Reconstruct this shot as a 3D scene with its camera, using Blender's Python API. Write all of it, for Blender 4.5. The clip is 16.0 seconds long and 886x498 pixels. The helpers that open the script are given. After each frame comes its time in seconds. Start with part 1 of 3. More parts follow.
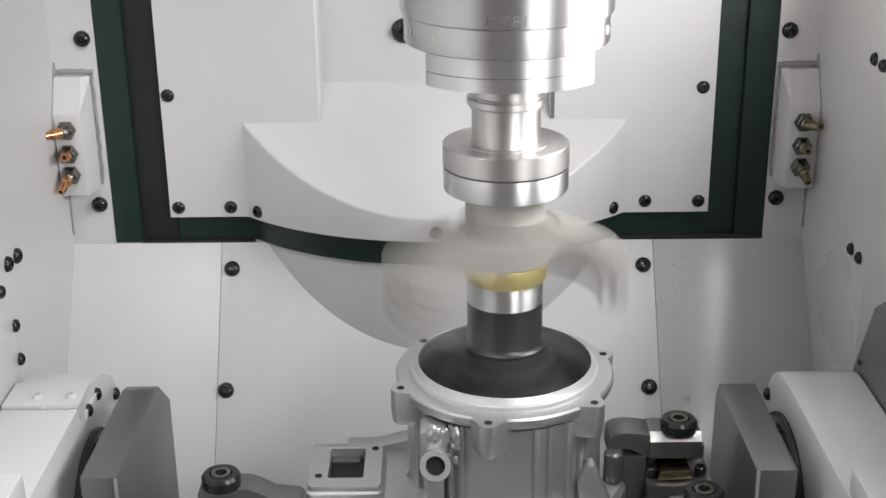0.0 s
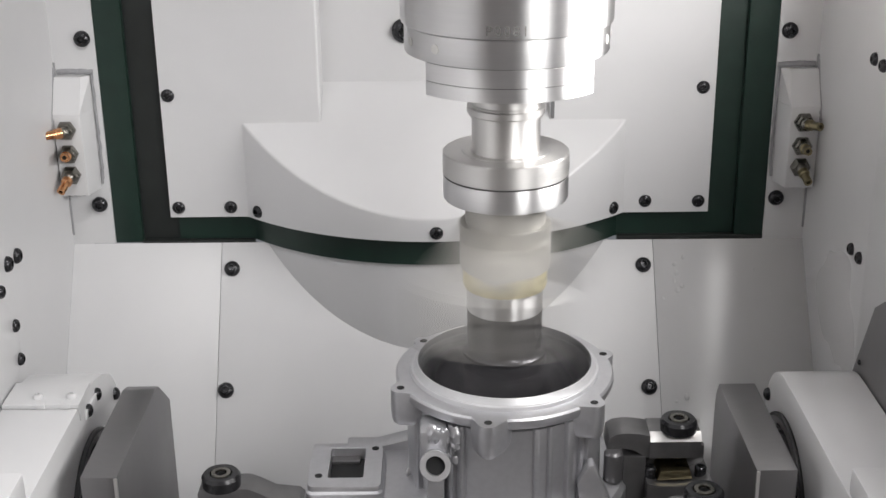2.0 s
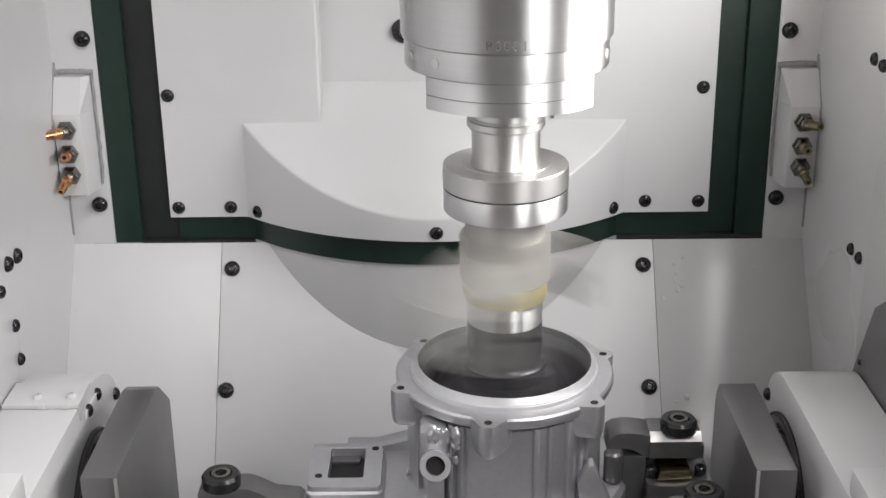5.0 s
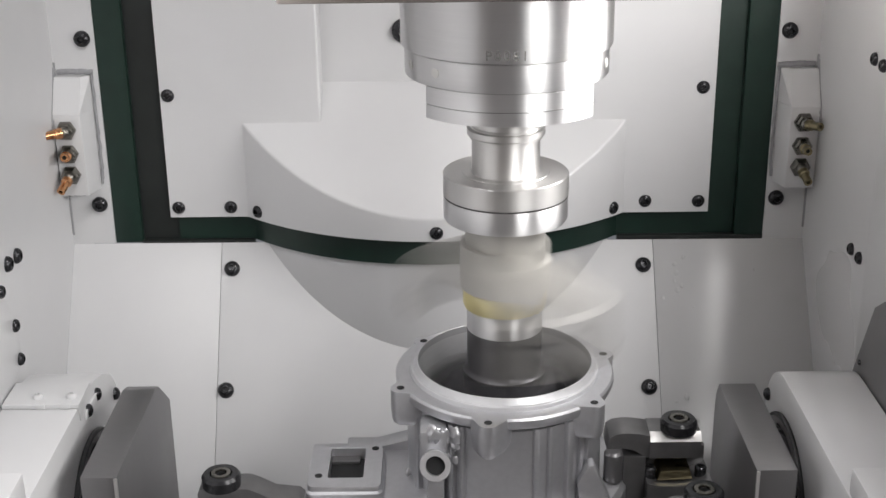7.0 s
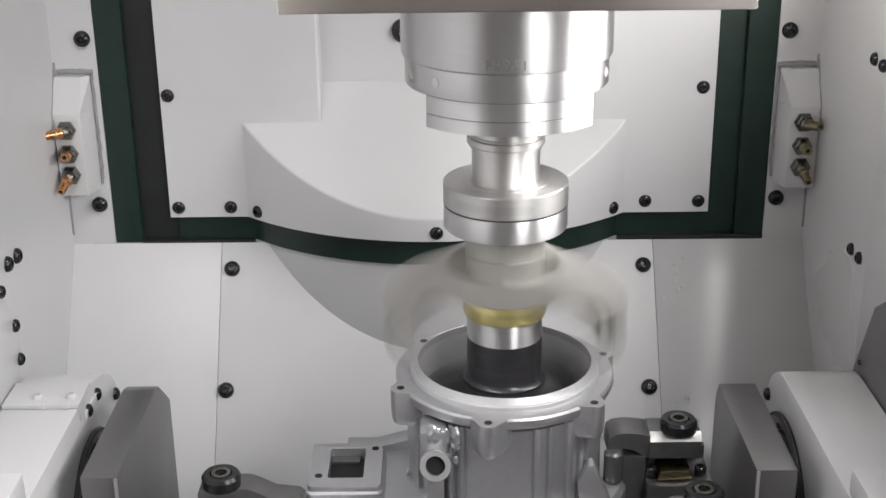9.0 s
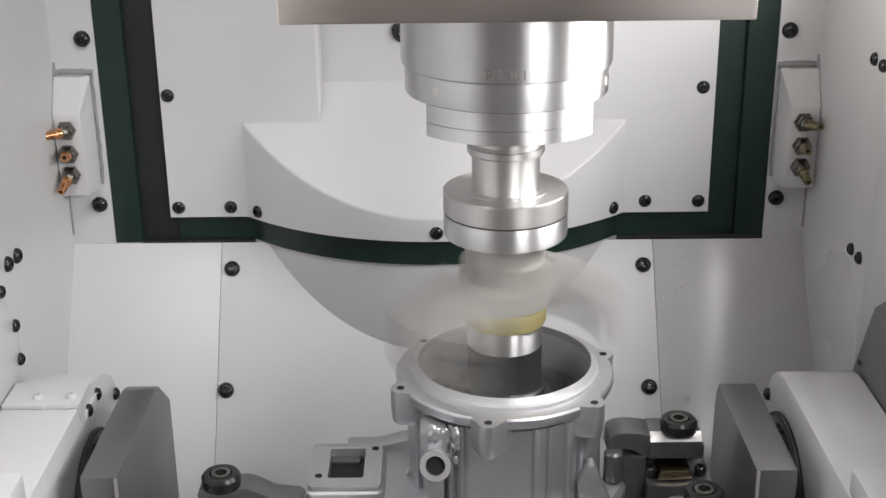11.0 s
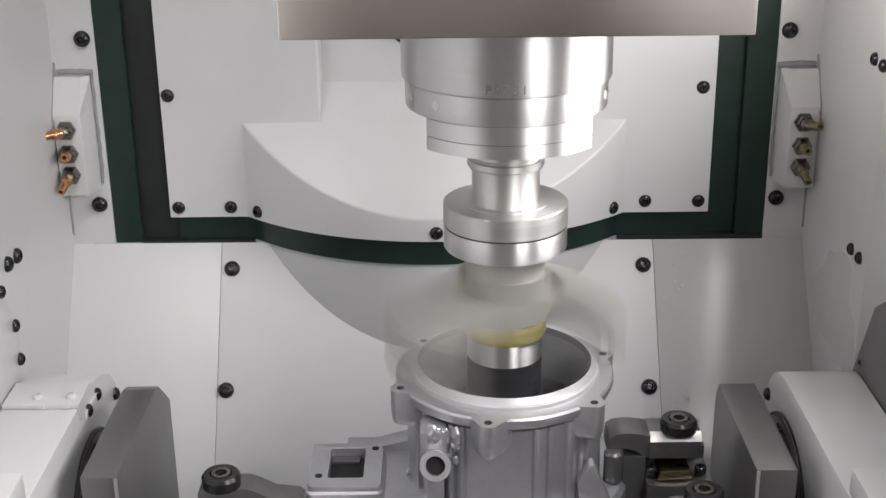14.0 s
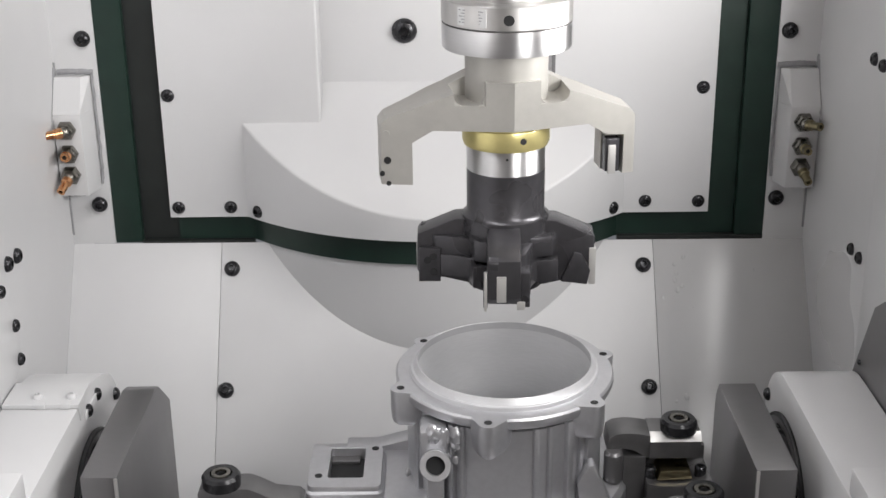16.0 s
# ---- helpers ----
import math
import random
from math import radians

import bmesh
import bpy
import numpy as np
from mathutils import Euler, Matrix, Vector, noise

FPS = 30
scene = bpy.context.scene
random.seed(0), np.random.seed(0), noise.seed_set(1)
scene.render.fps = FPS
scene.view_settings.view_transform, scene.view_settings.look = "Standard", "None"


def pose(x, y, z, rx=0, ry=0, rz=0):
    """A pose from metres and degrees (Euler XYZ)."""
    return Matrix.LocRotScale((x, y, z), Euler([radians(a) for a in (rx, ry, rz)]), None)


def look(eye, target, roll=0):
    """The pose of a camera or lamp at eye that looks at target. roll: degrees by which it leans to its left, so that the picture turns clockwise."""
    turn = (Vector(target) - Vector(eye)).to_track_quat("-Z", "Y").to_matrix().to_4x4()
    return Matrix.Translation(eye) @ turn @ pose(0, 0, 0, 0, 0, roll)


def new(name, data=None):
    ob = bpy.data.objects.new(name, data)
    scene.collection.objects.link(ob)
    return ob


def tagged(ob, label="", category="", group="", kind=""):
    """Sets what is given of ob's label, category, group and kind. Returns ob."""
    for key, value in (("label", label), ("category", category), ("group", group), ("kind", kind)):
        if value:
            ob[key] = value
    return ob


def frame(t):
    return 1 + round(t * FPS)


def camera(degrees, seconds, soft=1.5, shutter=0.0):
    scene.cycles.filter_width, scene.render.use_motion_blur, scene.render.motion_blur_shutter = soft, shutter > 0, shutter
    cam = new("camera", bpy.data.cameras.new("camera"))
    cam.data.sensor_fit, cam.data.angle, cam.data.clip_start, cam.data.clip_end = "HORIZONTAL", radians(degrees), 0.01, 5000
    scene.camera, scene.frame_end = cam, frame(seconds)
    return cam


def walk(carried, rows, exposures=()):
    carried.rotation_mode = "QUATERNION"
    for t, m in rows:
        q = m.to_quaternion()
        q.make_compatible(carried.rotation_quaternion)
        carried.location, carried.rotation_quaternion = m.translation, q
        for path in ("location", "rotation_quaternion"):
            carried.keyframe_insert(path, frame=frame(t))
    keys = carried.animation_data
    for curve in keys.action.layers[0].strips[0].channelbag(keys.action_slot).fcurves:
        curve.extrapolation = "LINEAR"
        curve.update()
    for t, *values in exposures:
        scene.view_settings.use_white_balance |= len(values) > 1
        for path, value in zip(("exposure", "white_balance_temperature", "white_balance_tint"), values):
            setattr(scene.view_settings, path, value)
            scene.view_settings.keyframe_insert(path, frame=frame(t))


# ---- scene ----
# The camera stands still on a tripod before the open machine.
cam = camera(37.64, 16.0, soft=1.5, shutter=1.1)
EYE = (-0.0817, -1.593, 1.2764)
AIM = (EYE[0], EYE[1] + math.cos(radians(21.18)), EYE[2] - math.sin(radians(21.18)))
walk(cam, [(0.0, look(EYE, AIM, -0.644)), (16.0, look(EYE, AIM, -0.644))])

# ---------------------------------------------------------------- light
world = bpy.data.worlds.new("world")
scene.world = world
world.use_nodes = True
world.node_tree.nodes["Background"].inputs[0].default_value = (0.9, 0.93, 1.0, 1)
world.node_tree.nodes["Background"].inputs[1].default_value = 0.3
scene.view_settings.exposure = -0.72


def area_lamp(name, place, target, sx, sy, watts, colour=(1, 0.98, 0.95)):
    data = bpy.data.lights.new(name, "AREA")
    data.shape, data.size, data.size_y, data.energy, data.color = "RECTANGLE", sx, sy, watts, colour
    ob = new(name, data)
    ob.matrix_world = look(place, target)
    return tagged(ob, "unseen white light placed inside the machine", "lamp", kind="structure")


# Unseen lamps; front, side and left ones placed by highlights and shadows.
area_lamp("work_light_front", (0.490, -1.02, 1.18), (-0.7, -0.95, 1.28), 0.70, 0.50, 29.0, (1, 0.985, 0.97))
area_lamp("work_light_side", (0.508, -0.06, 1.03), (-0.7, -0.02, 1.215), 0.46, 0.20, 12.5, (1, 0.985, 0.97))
area_lamp("wall_light_left", (-0.50, -0.45, 1.84), (-0.716, 0.15, 0.62), 0.9, 0.08, 14.0, (1, 0.985, 0.98))
# Unseen fill added to lift the door and its recess.
area_lamp("door_fill_light", (-0.30, 0.37, 1.87), (-0.30, 0.50, 0.5), 0.7, 0.14, 0.5, (1, 0.985, 0.98))
# Unseen strips added for the narrow streaks on the turned steel.
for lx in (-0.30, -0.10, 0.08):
    area_lamp("streak_fill_light", (lx, -1.15, 1.88), (lx, -0.85, 0.5), 0.02, 0.7, 0.2, (0.98, 0.98, 1))

# ---------------------------------------------------------------- materials


def material(name, colour, rough, metal=0.0, grain=40.0, vary=0.06, bump=0.0, bump_scale=300.0, rough_vary=0.08,
             stretch=(1, 1, 1), stain=0.0, turned=0.0):
    """Base colour with fine grain and broad stains, roughness that varies, and fine relief."""
    m = bpy.data.materials.new(name)
    m.use_nodes = True
    nt = m.node_tree
    b = nt.nodes["Principled BSDF"]
    b.inputs["Metallic"].default_value = metal
    if turned:   # fine grooves round the z axis
        tg = nt.nodes.new("ShaderNodeTangent")
        tg.direction_type, tg.axis = "RADIAL", "Z"
        nt.links.new(tg.outputs[0], b.inputs["Tangent"])
        b.inputs["Anisotropic"].default_value, b.inputs["Anisotropic Rotation"].default_value = turned, 0.25
    co = nt.nodes.new("ShaderNodeTexCoord")
    mp = nt.nodes.new("ShaderNodeMapping")
    mp.inputs["Scale"].default_value = stretch
    nt.links.new(co.outputs["Object"], mp.inputs["Vector"])

    def tex(scale, detail):
        n = nt.nodes.new("ShaderNodeTexNoise")
        n.inputs["Scale"].default_value, n.inputs["Detail"].default_value = scale, detail
        nt.links.new(mp.outputs["Vector"], n.inputs["Vector"])
        return n.outputs["Fac"]

    fine, broad = tex(grain, 6), tex(max(grain / 12, 2.0), 3)
    mix = nt.nodes.new("ShaderNodeMath")
    mix.operation = "MULTIPLY_ADD"
    nt.links.new(broad, mix.inputs[0])
    mix.inputs[1].default_value = 0.5 + stain
    nt.links.new(fine, mix.inputs[2])
    ramp = nt.nodes.new("ShaderNodeMapRange")
    ramp.inputs["From Min"].default_value, ramp.inputs["From Max"].default_value = 0.4, 1.1 + stain
    ramp.inputs["To Min"].default_value, ramp.inputs["To Max"].default_value = 1 - vary, 1 + vary
    nt.links.new(mix.outputs[0], ramp.inputs["Value"])
    mul = nt.nodes.new("ShaderNodeVectorMath")
    mul.operation = "SCALE"
    mul.inputs[0].default_value = colour
    nt.links.new(ramp.outputs[0], mul.inputs["Scale"])
    nt.links.new(mul.outputs[0], b.inputs["Base Color"])
    rr = nt.nodes.new("ShaderNodeMapRange")
    rr.inputs["From Min"].default_value, rr.inputs["From Max"].default_value = 0.3, 0.7
    rr.inputs["To Min"].default_value, rr.inputs["To Max"].default_value = max(rough - rough_vary, 0.02), rough + rough_vary
    nt.links.new(broad, rr.inputs["Value"])
    nt.links.new(rr.outputs[0], b.inputs["Roughness"])
    if bump:
        bp = nt.nodes.new("ShaderNodeBump")
        bp.inputs["Strength"].default_value, bp.inputs["Distance"].default_value = bump, 0.001
        nt.links.new(tex(bump_scale, 4), bp.inputs["Height"])
        nt.links.new(bp.outputs[0], b.inputs["Normal"])
    return m


WHITE = material("white_enamel", (0.63, 0.63, 0.638), 0.37, vary=0.04, grain=10, rough_vary=0.12, bump=0.12, bump_scale=420, stain=0.3)
GREY = material("grey_enamel", (0.16, 0.16, 0.165), 0.5, vary=0.06, grain=14)
WHITE_SATIN = material("white_gloss_enamel", (0.52, 0.52, 0.525), 0.22, vary=0.03, grain=18, bump=0.12, bump_scale=160, stain=0.3, rough_vary=0.025)
WHITE_SATIN.node_tree.nodes["Principled BSDF"].inputs["Coat Weight"].default_value = 0.7
WHITE_SATIN.node_tree.nodes["Principled BSDF"].inputs["Coat Roughness"].default_value = 0.2
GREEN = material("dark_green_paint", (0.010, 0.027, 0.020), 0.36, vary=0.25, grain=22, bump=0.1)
# Darker copy of the green, with the recess shade put into the colour.
GREEN_SHADE = material("shaded_green_paint", (0.014, 0.017, 0.016), 0.5, vary=0.25, grain=22, bump=0.1)
BLACK = material("black_oxide_steel", (0.05, 0.05, 0.054), 0.27, metal=0.75, vary=0.2, grain=300)
# Near-black that puts the shade inside holes into the colour.
HOLE = material("dark_void", (0.012, 0.012, 0.013), 0.8, vary=0.2)
STEEL = material("turned_steel", (0.72, 0.715, 0.72), 0.42, metal=1.0, turned=0.96, vary=0.03, grain=30, stretch=(0.4, 0.4, 12), rough_vary=0.03)
STEEL_FLAT = material("faced_steel", (0.62, 0.61, 0.60), 0.44, metal=1.0, turned=0.7, vary=0.08, grain=60, rough_vary=0.06, bump=0.06, bump_scale=240)
POLISHED = material("polished_sheet_steel", (0.88, 0.82, 0.78), 0.22, metal=1.0, vary=0.04, grain=12, rough_vary=0.05, bump=0.03, bump_scale=25)
# Steel of the plates; its grey also stands for the right cover's shade.
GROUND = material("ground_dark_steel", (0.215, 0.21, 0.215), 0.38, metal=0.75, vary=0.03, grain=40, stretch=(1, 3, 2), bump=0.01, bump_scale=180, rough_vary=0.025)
PAD = material("black_oiled_steel", (0.02, 0.02, 0.022), 0.2, metal=0.3, vary=0.2, grain=200)
# Warm tone put in for the workshop's reflection on the steel.
WARM_BOUNCE = material("warm_bounce_grey", (0.38, 0.355, 0.342), 0.5, vary=0.06, grain=14)
DARK_STEEL = material("dark_clamp_steel", (0.19, 0.187, 0.19), 0.36, metal=0.8, vary=0.12, grain=60, bump=0.06, bump_scale=220)
CAST = material("cast_aluminium", (0.56, 0.56, 0.58), 0.37, metal=0.82, vary=0.06, grain=120, bump=0.22, bump_scale=700, rough_vary=0.06)
CAST_CUT = material("machined_aluminium", (0.60, 0.60, 0.615), 0.46, metal=0.6, vary=0.05, grain=80, bump=0.04)
BORE = material("turned_bore", (0.78, 0.78, 0.79), 0.42, metal=0.65, vary=0.05, grain=60, stretch=(1, 1, 8), bump=0.04)
YOKE = material("nickel_grey_alloy", (0.43, 0.418, 0.392), 0.42, metal=0.45, vary=0.06, grain=70, bump=0.06)
GOLD = material("gold_anodised_alloy", (0.72, 0.63, 0.28), 0.32, metal=0.7, vary=0.12, grain=60, bump=0.05)
CUTTER = material("black_coated_tool_steel", (0.072, 0.07, 0.076), 0.3, metal=0.6, vary=0.15, grain=90, bump=0.06)
CARBIDE = material("bright_insert", (0.62, 0.61, 0.59), 0.42, metal=0.6, vary=0.06)
BRASS = material("oily_brass", (0.32, 0.275, 0.17), 0.34, metal=1.0, vary=0.12, grain=150)
COPPER = material("copper_tube", (0.70, 0.36, 0.18), 0.25, metal=1.0, vary=0.1, grain=150)
NICKEL = material("nickel_fitting", (0.21, 0.20, 0.18), 0.26, metal=1.0, vary=0.15, grain=150)
RUBBER = material("black_rubber", (0.015, 0.015, 0.017), 0.45, vary=0.2, grain=200)
SEALANT = material("grey_sealant", (0.30, 0.30, 0.31), 0.6, vary=0.15, grain=120, bump=0.3)
ENGRAVE = material("engraving", (0.22, 0.215, 0.21), 0.5, metal=0.8)
ETCH = material("etched_mark", (0.09, 0.085, 0.085), 0.5, metal=0.5)
LABEL = material("printed_label_silver", (0.66, 0.66, 0.66), 0.4, metal=1.0)
PRINT = material("grey_print", (0.34, 0.34, 0.35), 0.5, metal=0.6)

# ---------------------------------------------------------------- mesh helpers


def mesh_of(name, bm, mat, smooth=35):
    bmesh.ops.recalc_face_normals(bm, faces=bm.faces)
    me = bpy.data.meshes.new(name)
    bm.to_mesh(me)
    bm.free()
    me.materials.append(mat)
    for p in me.polygons:
        p.use_smooth = True
    me.set_sharp_from_angle(angle=radians(smooth))
    return me


def part(name, bm, mat, parent=None, label="", smooth=35):
    ob = new(name, mesh_of(name, bm, mat, smooth))
    if parent:
        ob.parent = parent
    return tagged(ob, label)


def empty(name, m, label, category, group="", kind=""):
    ob = new(name)
    ob.matrix_world = m
    return tagged(ob, label, category, group, kind)


def bevel(bm, width, segments=2, angle=30):
    edges = [e for e in bm.edges if len(e.link_faces) == 2 and e.calc_face_angle(0) > radians(angle)]
    bmesh.ops.bevel(bm, geom=edges, offset=width, segments=segments, profile=0.6, affect="EDGES", clamp_overlap=True)
    return bm


def box(x0, x1, y0, y1, z0, z1, rounded=0.0, bm=None):
    own = bmesh.new()
    bmesh.ops.create_cube(own, size=1.0)
    for v in own.verts:
        v.co = Vector(((x0 + x1) / 2 + v.co.x * (x1 - x0), (y0 + y1) / 2 + v.co.y * (y1 - y0), (z0 + z1) / 2 + v.co.z * (z1 - z0)))
    if rounded:
        bevel(own, rounded)
    return merge(bm, own)


def merge(bm, own, m=None):
    """Adds own to bm (or gives own back), moved by m."""
    if m is not None:
        own.transform(m)
    if bm is None:
        return own
    me = bpy.data.meshes.new("join")
    own.to_mesh(me)
    own.free()
    bm.from_mesh(me)
    bpy.data.meshes.remove(me)
    return bm


def lathe(profile, segments=64, bm=None, m=None, closed=True):
    """Turns (radius, height) pairs round z."""
    own = bmesh.new()
    rings = []
    for r, z in profile:
        if r < 1e-6:
            rings.append([own.verts.new((0, 0, z))])
        else:
            rings.append([own.verts.new((r * math.cos(2 * math.pi * i / segments), r * math.sin(2 * math.pi * i / segments), z))
                          for i in range(segments)])
    pairs = list(zip(rings, rings[1:])) + ([(rings[-1], rings[0])] if closed else [])
    for a, b in pairs:
        for i in range(segments):
            j = (i + 1) % segments
            if len(a) == 1 and len(b) == 1:
                break
            if len(a) == 1:
                own.faces.new((a[0], b[i], b[j]))
            elif len(b) == 1:
                own.faces.new((a[i], a[j], b[0]))
            else:
                own.faces.new((a[i], a[j], b[j], b[i]))
    return merge(bm, own, m)


def prism(outline, lo, hi, axis="y", rounded=0.0, bm=None, m=None):
    """A flat outline drawn out between lo and hi along an axis. The outline is in the two other axes, in their order."""
    own = bmesh.new()

    def at(u, v, w):
        return {"x": (w, u, v), "y": (u, w, v), "z": (u, v, w)}[axis]

    a = [own.verts.new(at(u, v, lo)) for u, v in outline]
    b = [own.verts.new(at(u, v, hi)) for u, v in outline]
    own.faces.new(a)
    own.faces.new(b)
    n = len(a)
    for i in range(n):
        own.faces.new((a[i], a[(i + 1) % n], b[(i + 1) % n], b[i]))
    bmesh.ops.recalc_face_normals(own, faces=own.faces)
    if rounded:
        bevel(own, rounded)
    return merge(bm, own, m)


def tube(points, radius, segments=16, bm=None):
    """A round rod or hose along points."""
    own = bmesh.new()
    pts = [Vector(p) for p in points]
    rings, ref = [], Vector((0.31, 0.2, 0.93))
    for i, p in enumerate(pts):
        d = (pts[min(i + 1, len(pts) - 1)] - pts[max(i - 1, 0)]).normalized()
        u = d.cross(ref).normalized()
        v = d.cross(u)
        rings.append([own.verts.new(p + radius * (math.cos(2 * math.pi * k / segments) * u + math.sin(2 * math.pi * k / segments) * v))
                      for k in range(segments)])
    for a, b in zip(rings, rings[1:]):
        for k in range(segments):
            own.faces.new((a[k], a[(k + 1) % segments], b[(k + 1) % segments], b[k]))
    own.faces.new(rings[0])
    own.faces.new(rings[-1])
    return merge(bm, own)


def facing(place, normal):
    """A pose at place whose z points along normal."""
    return Matrix.Translation(place) @ Vector(normal).to_track_quat("Z", "Y").to_matrix().to_4x4()


BOLTS = {}


def bolt(parent, place, normal, size=0.0135, mat=None, name="bolt"):
    """A black button-head screw with a hexagon socket, sunk 2 mm into its panel."""
    key = (round(size, 4), name)
    if key not in BOLTS:
        r, h = size, size * 0.72
        bm = lathe([(0, -0.002), (r, -0.002), (r, h * 0.12), (r * 0.95, h * 0.45), (r * 0.78, h * 0.8), (r * 0.55, h * 0.97), (r * 0.42, h)],
                   24, closed=False)
        hexa = lathe([(r * 0.42, h), (r * 0.40, h * 0.4), (0, h * 0.36)], 6, closed=False)
        merge(bm, hexa)
        BOLTS[key] = mesh_of(name, bm, mat or BLACK, 40)
    ob = new(name, BOLTS[key])
    ob.parent = parent
    ob.matrix_basis = facing(place, normal) @ pose(0, 0, 0, 0, 0, (place[0] * 7919 + place[2] * 3571) % 60)
    return ob


# ---------------------------------------------------------------- the chamber
MID = -0.092          # the middle of the machine
XL, XR = -0.716, 0.537  # side walls
YB = 0.50             # back wall
ZD = 0.483            # lower edge of the door opening
SLOPE = radians(35.5)  # the chute wall leans this much from upright
SLOPE_N = (0, -math.cos(SLOPE), math.sin(SLOPE))

floor = part("floor", box(XL - 0.02, XR + 0.02, -2.1, 0.62, -0.03, 0.0), GREY)
tagged(floor, "grey steel chip tray under the fixture", "floor", kind="structure")
# Unseen roof, kept dark grey to hold down the fill light.
ceiling = part("ceiling", box(XL - 0.02, XR + 0.02, -2.1, 0.62, 1.9, 1.93), GREY)
tagged(ceiling, "unseen grey roof closing the chamber", "ceiling", kind="structure")
# Unseen wall closes the open front; its warm grey tints steel reflections.
wall_front = part("wall_front", box(XL - 0.02, XR + 0.02, -2.1, -2.07, 0.0, 1.9), WARM_BOUNCE)
tagged(wall_front, "unseen warm grey wall standing in for the open workshop", "wall", kind="structure")

wall_left = part("wall_left", box(XL - 0.02, XL, -1.15, 0.62, 0, 1.9), WHITE)
# Unseen pieces on both side walls, added to dim and warm the bounce.
part("front_filler", box(XL - 0.02, XL, -2.1, -1.151, 0, 1.9), WARM_BOUNCE, wall_left, "unseen warm grey wall piece closing the open front")
tagged(wall_left, "white enamelled sheet metal side wall with black screws", "wall", kind="structure")
wall_right = part("wall_right", box(XR, XR + 0.02, -1.15, 0.62, 0, 1.9), WHITE)
part("front_filler", box(XR, XR + 0.02, -2.1, -1.151, 0, 1.9), WARM_BOUNCE, wall_right, "unseen warm grey wall piece closing the open front")
tagged(wall_right, "white enamelled sheet metal side wall with black screws", "wall", kind="structure")
for y, z in ((0.2051, 0.5765), (0.1631, 0.5798)):
    bolt(wall_left, (XL, y, z), (1, 0, 0), 0.012)
for y, z in ((0.2259, 0.8538), (0.188, 0.8529), (0.2376, 0.5596), (0.1984, 0.5604)):
    bolt(wall_right, (XR, y, z), (-1, 0, 0), 0.0098)

part("cover_sheet", box(XR - 0.003, XR - 0.0002, -0.60, 0.163, 0.3, 1.0, 0.0008), WHITE, wall_right)
for xc, wall in ((XL + 0.001, wall_left), (XR - 0.001, wall_right)):
    part("sealant_bead", tube([(xc, YB - 0.001, 0.80), (xc, YB - 0.001, 0.65), (xc, YB - 0.0015, 0.50)], 0.0022, 8), SEALANT, wall)

# back wall round the door
GL, GR = -0.6445, 0.4685   # outer edges of the green frame
bm = box(XL, GL, YB, YB + 0.03, ZD, 1.9)
box(GR, XR, YB, YB + 0.03, ZD - 0.007, 1.9, bm=bm)
box(GL, GR, YB, YB + 0.03, 1.5, 1.9, bm=bm)
wall_back = tagged(part("wall_back", bm, WHITE), "white enamelled back wall round the door opening", "wall", kind="structure")
for x, z in ((-0.664, 0.8384), (-0.6648, 0.554), (0.4854, 0.8393), (0.486, 0.5525)):
    bolt(wall_back, (x, YB, z), (0, -1, 0), 0.0135)

# chute wall: three leaning sheets with open joints
chute = empty("wall_lower", Matrix.Identity(4), "white enamelled chute wall leaning inward below the door", "wall", kind="structure")
run = ZD / math.cos(SLOPE)


def sheet(x0, x1, mat):
    """One leaning sheet; the upper edge falls a little towards the right wall."""
    top = [-0.0045 * (x - XL) / (XR - XL) for x in (x0, x1)]
    ob = part("panel", prism([(x0, -run), (x1, -run), (x1, top[1]), (x0, top[0])], 0.0, 0.004, "y", 0.0008), mat, chute)
    ob.matrix_basis = Matrix.Translation((0, YB, ZD)) @ pose(0, 0, 0, -35.5)
    return ob


sheet(XL, -0.4622, WHITE)
sheet(-0.4615, 0.2786, WHITE)
sheet(0.2793, XR, WHITE_SATIN)
bm = box(XL, XR, 0.005, 0.012, -run, -0.008)
back = part("backing_sheet", bm, SEALANT, chute)
back.matrix_basis = Matrix.Translation((0, YB, ZD)) @ pose(0, 0, 0, -35.5)
for p in ((-0.4431, 0.4722, 0.4442), (-0.4474, 0.3508, 0.2741), (0.2606, 0.4715, 0.4433), (0.2607, 0.3495, 0.2722)):
    bolt(chute, p, SLOPE_N, 0.0135)

bm = bmesh.new()
rnd = random.Random(5)
for i in range(18):
    u, v = rnd.uniform(0.285, 0.345) + (0.12 * rnd.random() if rnd.random() < 0.3 else 0), -rnd.uniform(0.03, 0.34)
    r = rnd.uniform(0.0014, 0.0042)
    own = bmesh.new()
    bmesh.ops.create_icosphere(own, subdivisions=2, radius=r)
    merge(bm, own, Matrix.Translation((0, YB, ZD)) @ pose(0, 0, 0, -35.5) @ Matrix.Translation((u, -0.0003, v)) @ Matrix.Diagonal((1, 0.22, rnd.uniform(1, 1.8), 1)))
drops = part("coolant_drops", bm, WHITE_SATIN)
tagged(drops, "dried pale coolant drops on the white chute wall", "drops", kind="stuff")

# ---------------------------------------------------------------- the door in the back wall
AX, AY = -0.0935, 0.8195   # axis of its round belly


def arc(radius, y_end, n=48):
    a = math.acos((AY - y_end) / radius)
    return [(AX + radius * math.sin(-a + 2 * a * i / n), AY - radius * math.cos(-a + 2 * a * i / n)) for i in range(n + 1)]


door = empty("door_1", Matrix.Identity(4), "white sheet metal door with rounded belly in a dark green frame", "door", kind="structure")
